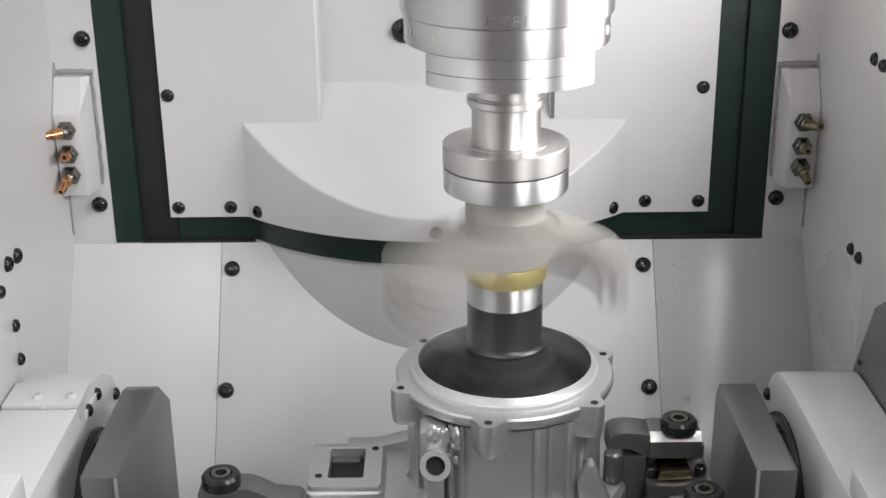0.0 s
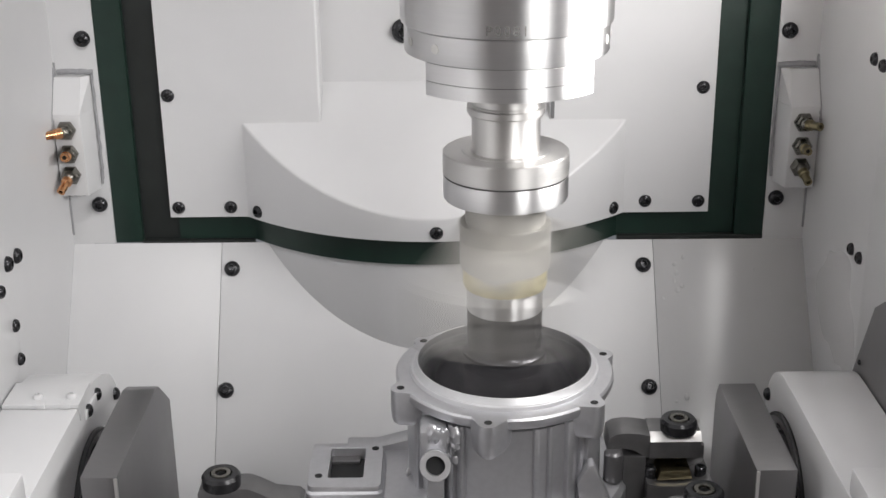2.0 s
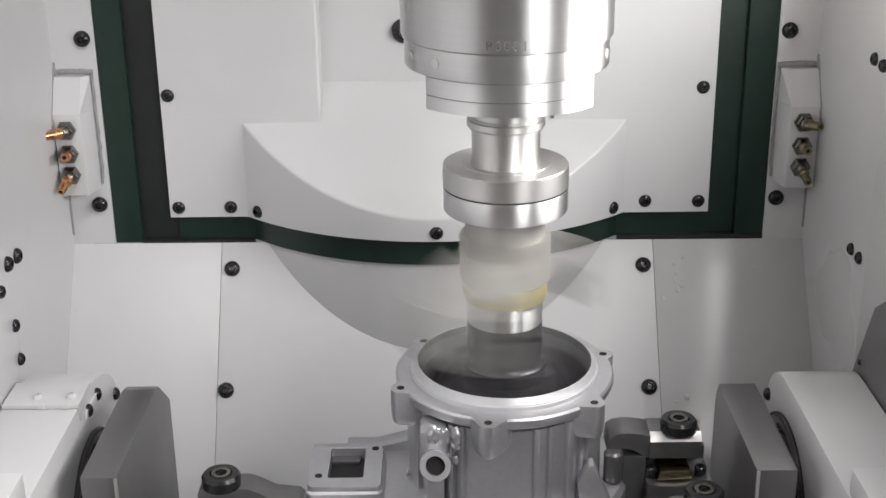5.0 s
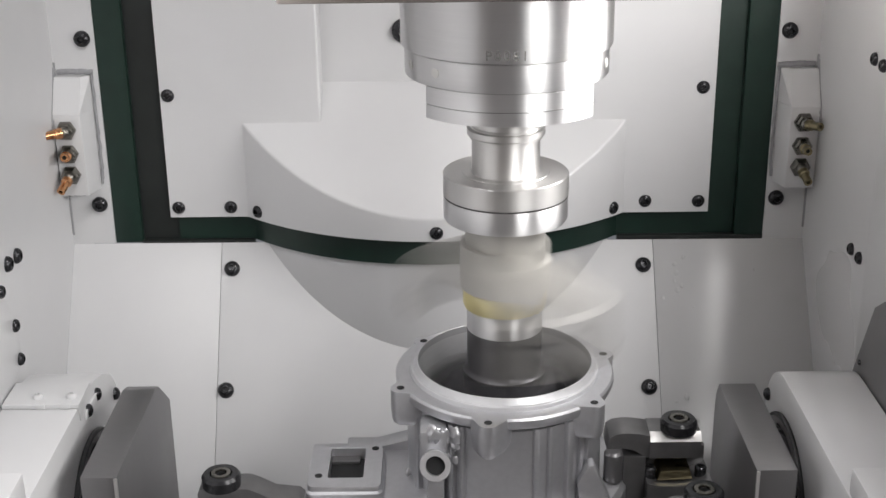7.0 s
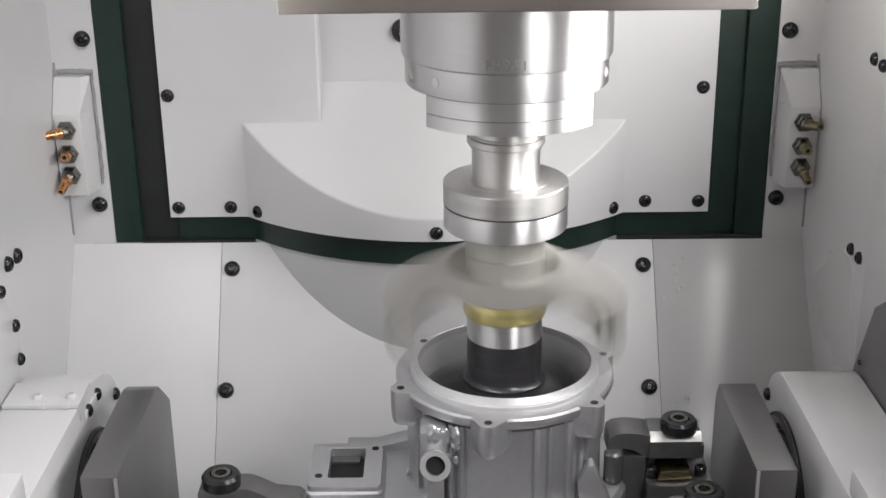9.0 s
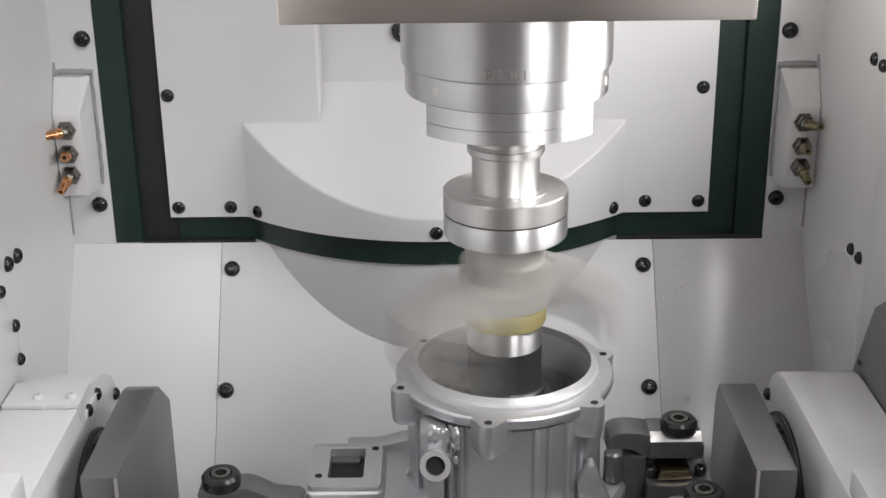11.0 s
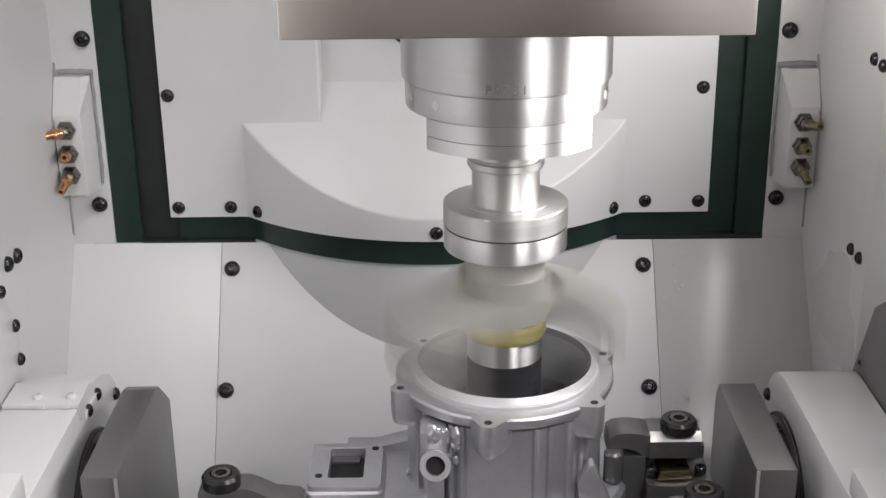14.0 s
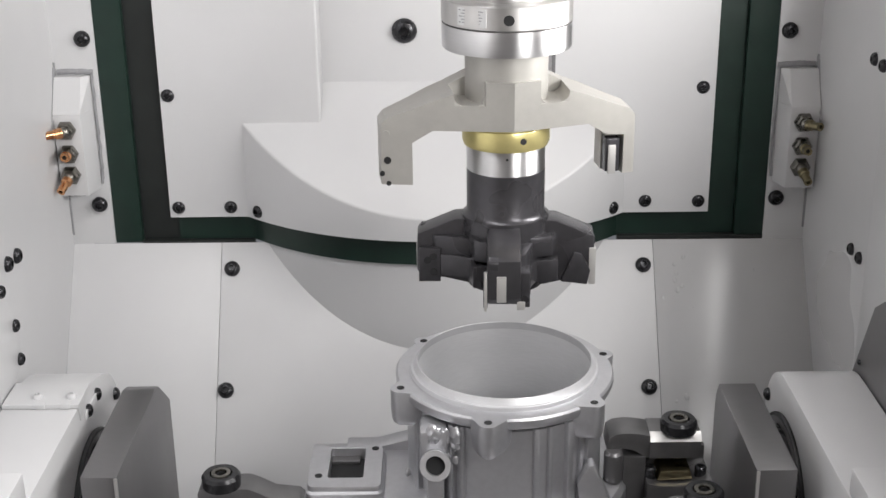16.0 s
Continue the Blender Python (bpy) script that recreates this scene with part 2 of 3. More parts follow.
# jambs and recessed frame
part("jamb", box(GL, -0.5985, YB + 0.003, YB + 0.03, ZD, 1.5, 0.001), GREEN, door, "dark green painted jamb")
part("jamb", box(0.4195, GR, YB + 0.003, YB + 0.03, ZD - 0.005, 1.5, 0.001), GREEN, door, "dark green painted jamb")
# Left recess takes the shade-darkened green, the right one the plain green.
part("frame_side", box(-0.5985, -0.535, YB + 0.018, YB + 0.05, ZD - 0.03, 1.5), GREEN_SHADE, door, "recessed green frame darkened for its shade")
part("frame_side", box(0.360, 0.4195, YB + 0.018, YB + 0.05, ZD - 0.03, 1.5), GREEN, door, "dark green recessed frame")
band = arc(0.437, YB + 0.012)
outline = [(-0.535, YB + 0.05), (-0.535, YB + 0.012)] + band + [(0.360, YB + 0.012), (0.360, YB + 0.05)]
part("frame_bottom", prism(outline, ZD + 0.0005, 0.56, "z"), GREEN, door, "dark green curved lower frame")

# Dark strips added for shade where the sheet ledge would catch light.
for x0, x1 in ((-0.5985, -0.405), (0.218, GR)):
    part("ledge_strip", box(x0, x1, YB + 0.0006, YB + 0.0135, ZD - 0.006, ZD + 0.003, 0.0005), GREEN_SHADE, door, "dark strip added to hide the pale sheet ledge")

ZP = 0.530                  # lower edge of the door skin
PL, PR = -0.5455, 0.3705    # its sides
RL, RR, YR = -0.285, 0.1005, 0.557   # the recess in its upper half
R_BELLY = 0.451


def top_z(y):
    return 0.693 + 0.96 * (y - YB)


bm = bmesh.new()
edge = arc(R_BELLY, YB)
lo = [bm.verts.new((x, y, ZP)) for x, y in edge]
hi = [bm.verts.new((x, y, top_z(y))) for x, y in edge]
for i in range(len(edge) - 1):
    bm.faces.new((lo[i], lo[i + 1], hi[i + 1], hi[i]))
TOP = 1.5


def vert(x, y, z):
    return bm.verts.new((x, y, z))


zb, zr = top_z(YB), top_z(YR)
a0, a1 = vert(RL, YB, zb), vert(RR, YB, zb)
r0, r1 = vert(RL, YR, zr), vert(RR, YR, zr)
bm.faces.new(hi + [a1, r1, r0, a0])                       # sloping top of the belly
t0, t1, u0, u1 = vert(RL, YB, TOP), vert(RR, YB, TOP), vert(RL, YR, TOP), vert(RR, YR, TOP)
bm.faces.new((a0, r0, u0, t0))
bm.faces.new((a1, t1, u1, r1))
bm.faces.new((r0, r1, u1, u0))
p0, p1, p2 = vert(PL, YB, ZP), vert(PL, YB, TOP), vert(PR, YB, ZP)
p3 = vert(PR, YB, TOP)
bm.faces.new((p0, lo[0], hi[0], a0, t0, p1))
bm.faces.new((lo[-1], p2, p3, t1, a1, hi[-1]))
bmesh.ops.recalc_face_normals(bm, faces=bm.faces)
bevel(bm, 0.0022, 3, 25)
bmesh.ops.solidify(bm, geom=list(bm.faces), thickness=0.003)
part("door_skin", bm, WHITE, door, "white enamelled door skin", smooth=32)
for x, z, s in ((-0.5329, 0.7428, 0.0115), (-0.5306, 0.5473, 0.0115), (-0.442, 0.5472, 0.0115), (0.2629, 0.5501, 0.0115),
                (0.3534, 0.549, 0.0115), (0.3499, 0.747, 0.0115)):
    bolt(door, (x, YB, z), (0, -1, 0), s)
for a in (-41.5, 0.2, 41.5):
    d = Vector((math.sin(radians(a)), -math.cos(radians(a)), 0))
    bolt(door, Vector((AX, AY, 0.5445)) + R_BELLY * d, d, 0.0115)
bolt(door, (-0.142, YR, 0.8345), (0, -1, 0), 0.0215, BLACK, "large_bolt")
# grey strip beside the recess, put in as its edge shadow
part("edge_shadow", box(RR - 0.001, RR + 0.005, YB - 0.003, YB + 0.02, zb + 0.004, TOP), GREY, door, "grey strip drawn as the recess edge's shadow")

# the round lower belly that the chute wall meets
low = arc(0.432, YB + 0.004)
bm = prism(low, 0.28, ZD - 0.001, "z")
tagged(part("chute_belly", bm, WHITE, chute), "white rounded apron under the door")

# ---------------------------------------------------------------- coolant blocks in the back corners


def coolant_block(name, x0, x1, side, label):
    """A painted block on the back wall with three brass nozzles. side: +1 beside the left wall, -1 beside the right one."""
    th = empty(name, Matrix.Identity(4), label, "coolant manifold")
    z0, z1, yf = 0.584, 0.778, 0.458
    inner, outer = (x1, x0) if side > 0 else (x0, x1)
    plan = [(outer, YB - 0.001), (outer, yf), (inner - 0.006 * side, yf), (inner + 0.0065 * side, YB - 0.001)]
    part("body", prism(plan, z0, 0.722, "z", 0.0012), WHITE, th)
    cap = bmesh.new()
    lo4 = [cap.verts.new((x, y, 0.7221)) for x, y in plan]
    hi4 = [cap.verts.new((x, YB - 0.001 if k in (0, 3) else YB - 0.012, z1)) for k, (x, y) in enumerate(plan)]
    cap.faces.new(lo4)
    cap.faces.new(hi4)
    for k in range(4):
        cap.faces.new((lo4[k], lo4[(k + 1) % 4], hi4[(k + 1) % 4], hi4[k]))
    part("sloping_cap", cap, WHITE, th)
    rnd_bead = random.Random(11 + side)

    def bead(points, radius):
        path = []
        for p, q in zip(points, points[1:]):
            for k in range(9):
                j = Vector((rnd_bead.uniform(-1, 1), 0, rnd_bead.uniform(-1, 1))) * 0.0009
                path.append(Vector(p).lerp(Vector(q), k / 9) + j)
        path.append(Vector(points[-1]))
        part("sealant_bead", tube(path, radius, 8), SEALANT, th, "smeared grey sealant bead")

    bead([(inner + 0.009 * side, YB - 0.001, z1 + 0.008), (inner + 0.0105 * side, YB - 0.001, 0.70), (inner + 0.0105 * side, YB - 0.001, 0.62), (inner + 0.008 * side, YB - 0.001, 0.592)], 0.0026)
    bead([(outer + 0.004 * side, YB, z1 + 0.006), ((x0 + x1) / 2, YB, z1 + 0.007), (inner + 0.012 * side, YB, z1 + 0.005)], 0.0048)
    wall = XL if side > 0 else XR
    bead([(wall, YB - 0.004, z1 + 0.014), (wall, YB - 0.02, 0.75), (wall, 0.462, 0.722), (wall, 0.455, 0.70)], 0.0035)
    bead([(outer + 0.002 * side, 0.462, z0), (inner - 0.012 * side, 0.462, z0)], 0.0016)
    xm = -0.6985 if side > 0 else 0.5135
    if side > 0:
        turns = ((0.697, (-0.75, -0.70, 0.02)), (0.6568, (0.16, -0.95, 0.22)), (0.6205, (-0.22, -0.80, -0.42)))
    else:
        turns = ((0.697, (0.42, -0.85, 0.10)), (0.6568, (-0.06, -0.95, 0.12)), (0.6205, (0.10, -0.85, -0.35)))
    for z, d in turns:
        d = Vector(d).normalized()
        base = Vector((xm + 0.004 * side, yf, z))
        noz = part("nozzle", lathe([(0, -0.002), (0.0165, -0.002), (0.0168, 0.006), (0.0150, 0.010), (0.0125, 0.014), (0, 0.014)], 6,
                                   m=facing(base, (0, -1, 0))), NICKEL, th, "oily nickel hexagon fitting")
        ball = bmesh.new()
        bmesh.ops.create_uvsphere(ball, u_segments=16, v_segments=10, radius=0.0105)
        ball.transform(Matrix.Translation(base + Vector((0, -0.014, 0))))
        part("swivel_ball", ball, NICKEL, noz)
        # Right tubes get darker brass in place of copper, as painted shade.
        part("jet_tube", lathe([(0.0036, 0.006), (0.0088, 0.006), (0.0088, 0.014), (0.0068, 0.016), (0.0068, 0.034), (0.0036, 0.034), (0.0034, 0.012)], 20,
                               m=facing(base + Vector((0, -0.014, 0)), d)), COPPER if side > 0 else BRASS, noz, "small copper jet tube" if side > 0 else "jet tube in darker brass for its shaded corner")
        part("bore", lathe([(0, 0.024), (0.0037, 0.024), (0.0037, 0.028), (0, 0.028)], 12,
                           m=facing(base + Vector((0, -0.014, 0)), d)), HOLE, noz)
    return th


coolant_block("coolant_block", XL + 0.002, -0.664, 1, "white painted block with three copper coolant nozzles in the wall corner")
coolant_block("coolant_block", 0.482, XR - 0.002, -1, "shaded white painted block with three shade-darkened coolant nozzles by the wall")

# ---------------------------------------------------------------- swivel supports at both sides


def swivel_support(side, label):
    """The round bearing cover on the side wall, the arm before it, with flange, cover plate and hoses. side: -1 or +1 from the middle."""
    th = empty("swivel_arm", Matrix.Identity(4), label, "machine arm", "swivel arms")

    def X(d):
        return MID + side * d

    wall = (XL if side < 0 else XR)
    thick = 0.030
    if side < 0:
        outline = [(-0.45, 0.30), (-0.45, 0.68), (-0.03, 0.66), (0.0528, 0.578), (0.0824, 0.527), (0.0894, 0.506), (0.0890, 0.466), (0.0724, 0.454), (0.02, 0.42), (0.0, 0.30)]
    else:
        outline = [(-0.45, 0.30), (-0.45, 0.70), (-0.16, 0.69), (-0.0075, 0.581), (0.0313, 0.5547), (0.0931, 0.426), (0.12, 0.36), (0.12, 0.30)]
    lo, hi = sorted((wall - side * 0.0004, wall - side * thick))
    # The right cover is a white one too, greyed for its shaded side.
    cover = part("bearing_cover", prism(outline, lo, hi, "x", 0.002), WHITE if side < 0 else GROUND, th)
    for y, z in (((0.0399, 0.588), (0.0765, 0.521), (0.0785, 0.468), (-0.05, 0.64)) if side < 0 else ((0.064, 0.455),)):
        bolt(cover, (wall - side * thick, y, z), (-side, 0, 0), 0.0095 if side < 0 else 0.004)
    # arm body, rounded at its far top corner
    zt = 0.44
    yc, zc, R = (0.028 if side < 0 else 0.047), 0.352, 0.088
    reach = 0.156 if side < 0 else R   # the left arm ends in a longer nose
    outline = [(-0.62, 0.02), (-0.62, zt)] + [(yc + reach * math.sin(radians(a)), zc + R * math.cos(radians(a))) for a in range(0, 91, 6)] + [(yc + reach, 0.02)]
    lo, hi = sorted((X(0.489), wall - side * (thick + 0.001)))
    arm = part("arm_body", prism(outline, lo, hi, "x", 0.0025), WHITE, th)
    for y, z in (((0.118, 0.378),) if side > 0 else ((0.1643, 0.3667), (0.0698, 0.415), (0.0213, 0.4147))):
        bolt(arm, (X(0.489), y, z), (-side, 0, 0), 0.0098)
    # round faceplate with its rubber seal
    at = facing((X(0.4885), 0.0055, 0.252 if side < 0 else 0.265), (-side, 0, 0))
    # Faceplate coloured black to give the dark gap beside the arm.
    face = part("faceplate", lathe([(0, 0), (0.113, 0), (0.113, 0.036), (0, 0.036)], 96, m=at.copy()), BLACK, th, "swivel faceplate blackened as the dark gap")
    part("seal_ring", lathe([(0.123, 0.0), (0.1275, 0.0), (0.1280, 0.003), (0.1265, 0.006), (0.123, 0.006)], 96, m=at.copy()), RUBBER, face, "black rubber seal ring")
    part("cover_ring", lathe([(0.1135, 0.0), (0.1228, 0.0), (0.1228, 0.004), (0.1215, 0.006), (0.1135, 0.006)], 96, m=at.copy()), GROUND, face, "grey steel cover ring")
    if side < 0:
        lid = part("lid", box(wall + 0.032, X(0.488), -0.022, 0.046, zt + 0.0005, zt + 0.007, 0.0015), WHITE, th, "white bolted lid")
        for x in (-0.640, -0.594):
            bolt(lid, (x, 0.0, zt + 0.0075), (0, 0, 1), 0.0075, WHITE, "lid_screw")
        for x in (-0.632, -0.598):
            part("hinge", box(x - 0.007, x + 0.007, -0.024, -0.014, zt + 0.001, zt + 0.008, 0.001), WHITE, lid)
        part("lip", prism([(-0.022, zt + 0.007), (0.012, zt + 0.007), (0.004, zt - 0.006), (-0.018, zt - 0.020)], X(0.4888), X(0.4872), "x", 0.0005), WHITE, lid, "folded white lip")
        part("strap", prism([(0.004, 0.410), (0.008, 0.421), (0.074, 0.421), (0.080, 0.415), (0.074, 0.409)], X(0.4888), X(0.4858), "x", 0.0008), WHITE, th, "white bolted strap")
        part("corner_box", box(wall + 0.032, -0.578, -0.60, -0.262, zt + 0.0005, zt + 0.045, 0.003), WHITE, th)
    else:
        part("corner_box", box(0.3985, wall - 0.032, -0.60, -0.255, zt + 0.0005, zt + 0.035, 0.003), WHITE, th)
    return th


swivel_support(-1, "bright white cast arm with bolted lid and round bearing cover")
swivel_support(1, "shaded white cast arm with rounded edge and bearing cover greyed for shade")

# ---------------------------------------------------------------- fixture between the arms
table = part("fixture_table", box(-0.545, 0.361, -0.42, 0.125, 0.155, 0.205, 0.004), GROUND)
tagged(table, "dark ground steel fixture plate carrying the casting", "fixture plate")
for x0, x1, y0, y1 in ((-0.50, -0.44, -0.3, -0.2), (0.26, 0.32, -0.3, -0.2), (-0.50, -0.44, 0.02, 0.1), (0.26, 0.32, 0.02, 0.1)):
    part("foot", box(x0, x1, y0, y1, 0.0, 0.156, 0.003), GROUND, table)


def side_plate(name, xi, xo, chamfer, label):
    outline = [(-0.184, 0.20), (-0.184, 0.430), (0.052, 0.430), *chamfer, (chamfer[-1][0], 0.20)]
    th = empty(name, Matrix.Identity(4), label, "fixture plate", "fixture side plates")
    part("plate_body", prism(outline, min(xi, xo), max(xi, xo), "x", 0.002), GROUND, th)
    s = 1 if xi > xo else -1
    part("bright_edge", box(min(xi, xi - s * 0.004), max(xi, xi - s * 0.004), -0.1865, -0.183, 0.21, 0.4285), STEEL_FLAT, th, "thin bright steel edge")
    return th


side_plate("side_plate", -0.4915, -0.538, [(0.075, 0.424), (0.136, 0.372)], "thick dark grey ground steel side plate with chamfered corner")
side_plate("side_plate", 0.3065, 0.358, [(0.064, 0.412), (0.068, 0.395)], "thick dark grey ground steel side plate beside the hose")


def clamp_pad(place, label):
    """A black knurled rest button with a socket screw in its recessed top."""
    th = empty("clamp_screw", Matrix.Translation(place), label, "clamp screw", "clamp screws")
    bm = lathe([(0.0245, -0.0175), (0.0250, -0.004), (0.022, 0.0), (0.0145, 0.0), (0.0135, -0.004), (0.006, -0.004), (0.006, -0.0175)], 48)
    part("head", bm, PAD, th)
    ring = lathe([(0.0135, -0.0038), (0.0125, 0.0012), (0.0075, 0.0012), (0.0062, -0.004)], 32)
    part("washer", ring, NICKEL, th, "oily worn washer")
    part("socket", lathe([(0.0, -0.012), (0.0064, -0.012), (0.0064, -0.001), (0.0058, -0.001), (0.0056, -0.010), (0, -0.010)], 6), HOLE, th)
    return th


def clamp(mirror, place, yaw, label):
    """A hydraulic swing clamp: block, arched arm and its screw."""
    th = empty("swing_clamp", Matrix.Translation(place) @ pose(0, 0, 0, 0, 0, yaw), label, "swing clamp", "swing clamps")
    s = mirror
    top = [(-0.030 * s, -0.006), (-0.026 * s, 0.002), (0.034 * s, 0.002), (0.048 * s, -0.004), (0.066 * s, -0.014), (0.098 * s, -0.018), (0.104 * s, -0.024), (0.104 * s, -0.042),
           (0.090 * s, -0.042), (0.084 * s, -0.030), (0.070 * s, -0.028), (0.055 * s, -0.034), (0.045 * s, -0.034), (-0.030 * s, -0.034)]
    part("arm", prism(top, -0.020, 0.020, "y", 0.002), DARK_STEEL, th)
    part("column", lathe([(0, -0.22), (0.028, -0.22), (0.028, -0.06), (0.020, -0.056), (0.020, -0.030), (0, -0.030)], 32), DARK_STEEL, th)
    part("collar", lathe([(0.021, -0.056), (0.026, -0.056), (0.026, -0.044), (0.021, -0.044)], 32), BRASS, th, "oily brass collar")
    return th


clamp(1, (-0.3690, -0.138, 0.393), 0, "dark steel swing clamp gripping the casting")
clamp_pad((-0.3687, -0.1465, 0.4125), "black clamp screw with hexagon socket on the swing clamp")

# the right pair: an arched bridge with two screws
bridge = empty("clamp_bridge", Matrix.Identity(4), "dark steel bridge clamp with bright chamfered edge", "clamp")
bm = prism([(0.006, 0.366), (0.006, 0.4015), (-0.0335, 0.4015), (-0.044, 0.392), (-0.044, 0.366)], 0.1965, 0.2665, "x", 0.0008)
part("bridge_arm", bm, DARK_STEEL, bridge)
part("chamfer", prism([(-0.0343, 0.4016), (-0.0333, 0.4022), (-0.0447, 0.3921), (-0.0443, 0.3912)], 0.1968, 0.2668, "x"), STEEL_FLAT, bridge, "bright ground chamfer")
part("bridge_arch", prism([(0.138, 0.378), (0.141, 0.398), (0.150, 0.403), (0.165, 0.405), (0.180, 0.404), (0.197, 0.401), (0.197, 0.366), (0.188, 0.370), (0.1735, 0.379), (0.158, 0.3815), (0.146, 0.379)],
                           -0.043, 0.004, "y", 0.0015), DARK_STEEL, bridge)
part("bracket", box(0.205, 0.285, -0.050, 0.012, 0.205, 0.33, 0.003), DARK_STEEL, bridge)
part("brass_pad", prism([(0.207, 0.336), (0.212, 0.350), (0.252, 0.352), (0.256, 0.338)], -0.052, -0.010, "y", 0.002), BRASS, bridge, "oily brass pad")
part("saddle", prism([(0.192, 0.300), (0.192, 0.338), (0.206, 0.334), (0.235, 0.333), (0.262, 0.337), (0.280, 0.343), (0.280, 0.300)], -0.062, 0.0, "y", 0.002), DARK_STEEL, bridge, "grey curved saddle")
part("riser", box(0.194, 0.278, -0.012, 0.006, 0.300, 0.368, 0.002), DARK_STEEL, bridge)
for x in (0.199, 0.268):
    part("socket_screw", lathe([(0, 0.330), (0.008, 0.330), (0.008, 0.350), (0.0065, 0.352), (0.004, 0.352), (0.004, 0.346), (0, 0.346)], 20, m=Matrix.Translation((x, -0.040, 0))), BLACK, bridge, "black socket screw")
part("tip", lathe([(0, 0.20), (0.010, 0.20), (0.010, 0.330), (0.013, 0.334), (0.013, 0.374), (0.010, 0.378), (0, 0.378)], 24, m=Matrix.Translation((0.147, -0.046, 0.003))), GROUND, bridge, "grey steel thrust pin")
part("post", box(0.161, 0.192, -0.045, -0.002, 0.205, 0.3705, 0.003), DARK_STEEL, bridge)
clamp_pad((0.2370, -0.0265, 0.4188), "black clamp screw with hexagon socket on the bridge clamp")
clamp(-1, (0.2388, -0.205, 0.394), 0, "dark steel swing clamp with brass collar")
clamp_pad((0.2388, -0.199, 0.4130), "black clamp screw with hexagon socket on the swing clamp")
hose_thing = part("hydraulic_hose", tube([(0.155 + 0.004 * math.sin(i), -0.12 - 0.01 * i, 0.345 - 0.02 * i) for i in range(8)], 0.009), RUBBER)
tagged(hose_thing, "black hydraulic hose beside the bridge clamp", "hose")

# ---------------------------------------------------------------- the casting
casting = empty("gear_housing", Matrix.Translation((0, 0, 0.205)), "silver cast aluminium motor housing with open round bore", "machine casting")
H = 0.295   # height of its rim


def ring_part(name, profile, mat, label="", segments=128):
    return part(name, lathe(profile, segments), mat, casting, label, 30)


ring_part("rim", [(0.1172, H - 0.0105), (0.1172, H - 0.0006), (0.1178, H), (0.1190, H - 0.0004), (0.1234, H - 0.0078), (0.1240, H - 0.0084), (0.1264, H - 0.0088), (0.1272, H - 0.0096), (0.1282, H - 0.0146), (0.1290, H - 0.018), (0.1250, H - 0.020)],
          CAST_CUT, "machined rim with a turned step")
ring_part("flange", [(0.120, H - 0.030), (0.120, H - 0.0145), (0.1455, H - 0.0150), (0.1478, H - 0.018), (0.1482, H - 0.024), (0.146, H - 0.030), (0.137, H - 0.034)], CAST)
ring_part("bore_wall", [(0.1183, H - 0.0095), (0.1225, H - 0.014), (0.1225, H - 0.035), (0.134, H - 0.040), (0.1335, 0.12), (0.1355, 0.10), (0.1355, 0.0), (0.112, 0.0),
                        (0.112, 0.06), (0.1165, 0.07), (0.1180, 0.12)], CAST)
part("bore_liner", lathe([(0.1172, 0.062), (0.1172, H - 0.0105), (0.1181, H - 0.0102), (0.1181, 0.062)], 128), BORE, casting, "fine-turned pale bore")
part("bore_floor", lathe([(0, 0.001), (0.113, 0.001), (0.113, 0.012), (0.04, 0.012), (0.035, 0.02), (0, 0.02)], 64), CAST, casting)
foot = part("base_flange", lathe([(0.134, 0.0), (0.172, 0.0), (0.172, 0.120), (0.166, 0.128), (0.134, 0.132)], 96), CAST, casting)
# ears with bolt bosses
for x, y, depth in ((-0.1398, -0.0573, 0.052), (-0.0276, -0.1552, 0.050), (0.1111, -0.1045, 0.050), (0.1390, 0.0382, 0.05), (-0.1105, 0.0870, 0.05)):
    a = math.atan2(y, x)
    r = math.hypot(x, y)
    prof = [(-0.030, -0.028), (-0.010, -0.0255), (0.0, -0.021)]
    out = [(0.1225 - r, 0.026), (-0.008, 0.0215)] + [(0.0135 * math.cos(t), 0.0135 * math.sin(t)) for t in [radians(q) for q in range(70, -71, -14)]] + [(-0.008, -0.0215), (0.1225 - r, -0.026)]
    own, layers = bmesh.new(), []
    for q, grow in ((0.0, 1.0), (0.06, 1.04), (0.55, 1.08), (0.80, 1.02), (0.92, 0.90), (1.0, 0.62)):
        base = 0.1225 - r
        layers.append([own.verts.new((base + (u - base) * (1 if q < 0.6 else 0.6 + 0.4 * grow / 1.08), v * grow, H - 0.0147 - depth * q)) for u, v in out])
    for la, lb in zip(layers, layers[1:]):
        for k in range(len(out)):
            own.faces.new((la[k], la[(k + 1) % len(out)], lb[(k + 1) % len(out)], lb[k]))
    own.faces.new(layers[0])
    own.faces.new(layers[-1])
    own.transform(Matrix.Translation((r * math.cos(a), r * math.sin(a), 0)) @ pose(0, 0, 0, 0, 0, math.degrees(a)))
    ear = part("ear", own, CAST, casting, "", 50)
    part("bolt_hole", lathe([(0, H - 0.02), (0.0052, H - 0.02), (0.0052, H - 0.0142), (0.0, H - 0.0142)], 20, m=Matrix.Translation((x * 1.0, y * 1.0, 0))), HOLE, ear)
# upright ribs on the front of the barrel
for a, w, d in ((-150, 0.006, 0.006), (-122, 0.004, 0.008), (-116, 0.0035, 0.006), (-75, 0.0040, 0.006), (-67, 0.0035, 0.006), (-54, 0.007, 0.007), (-45, 0.004, 0.004), (-36, 0.010, 0.005)):
    part("rib", box(0.128, 0.1345 + d, -w, w, 0.0, H - 0.036, 0.0035), CAST, casting).matrix_basis = pose(0, 0, 0, 0, 0, a)
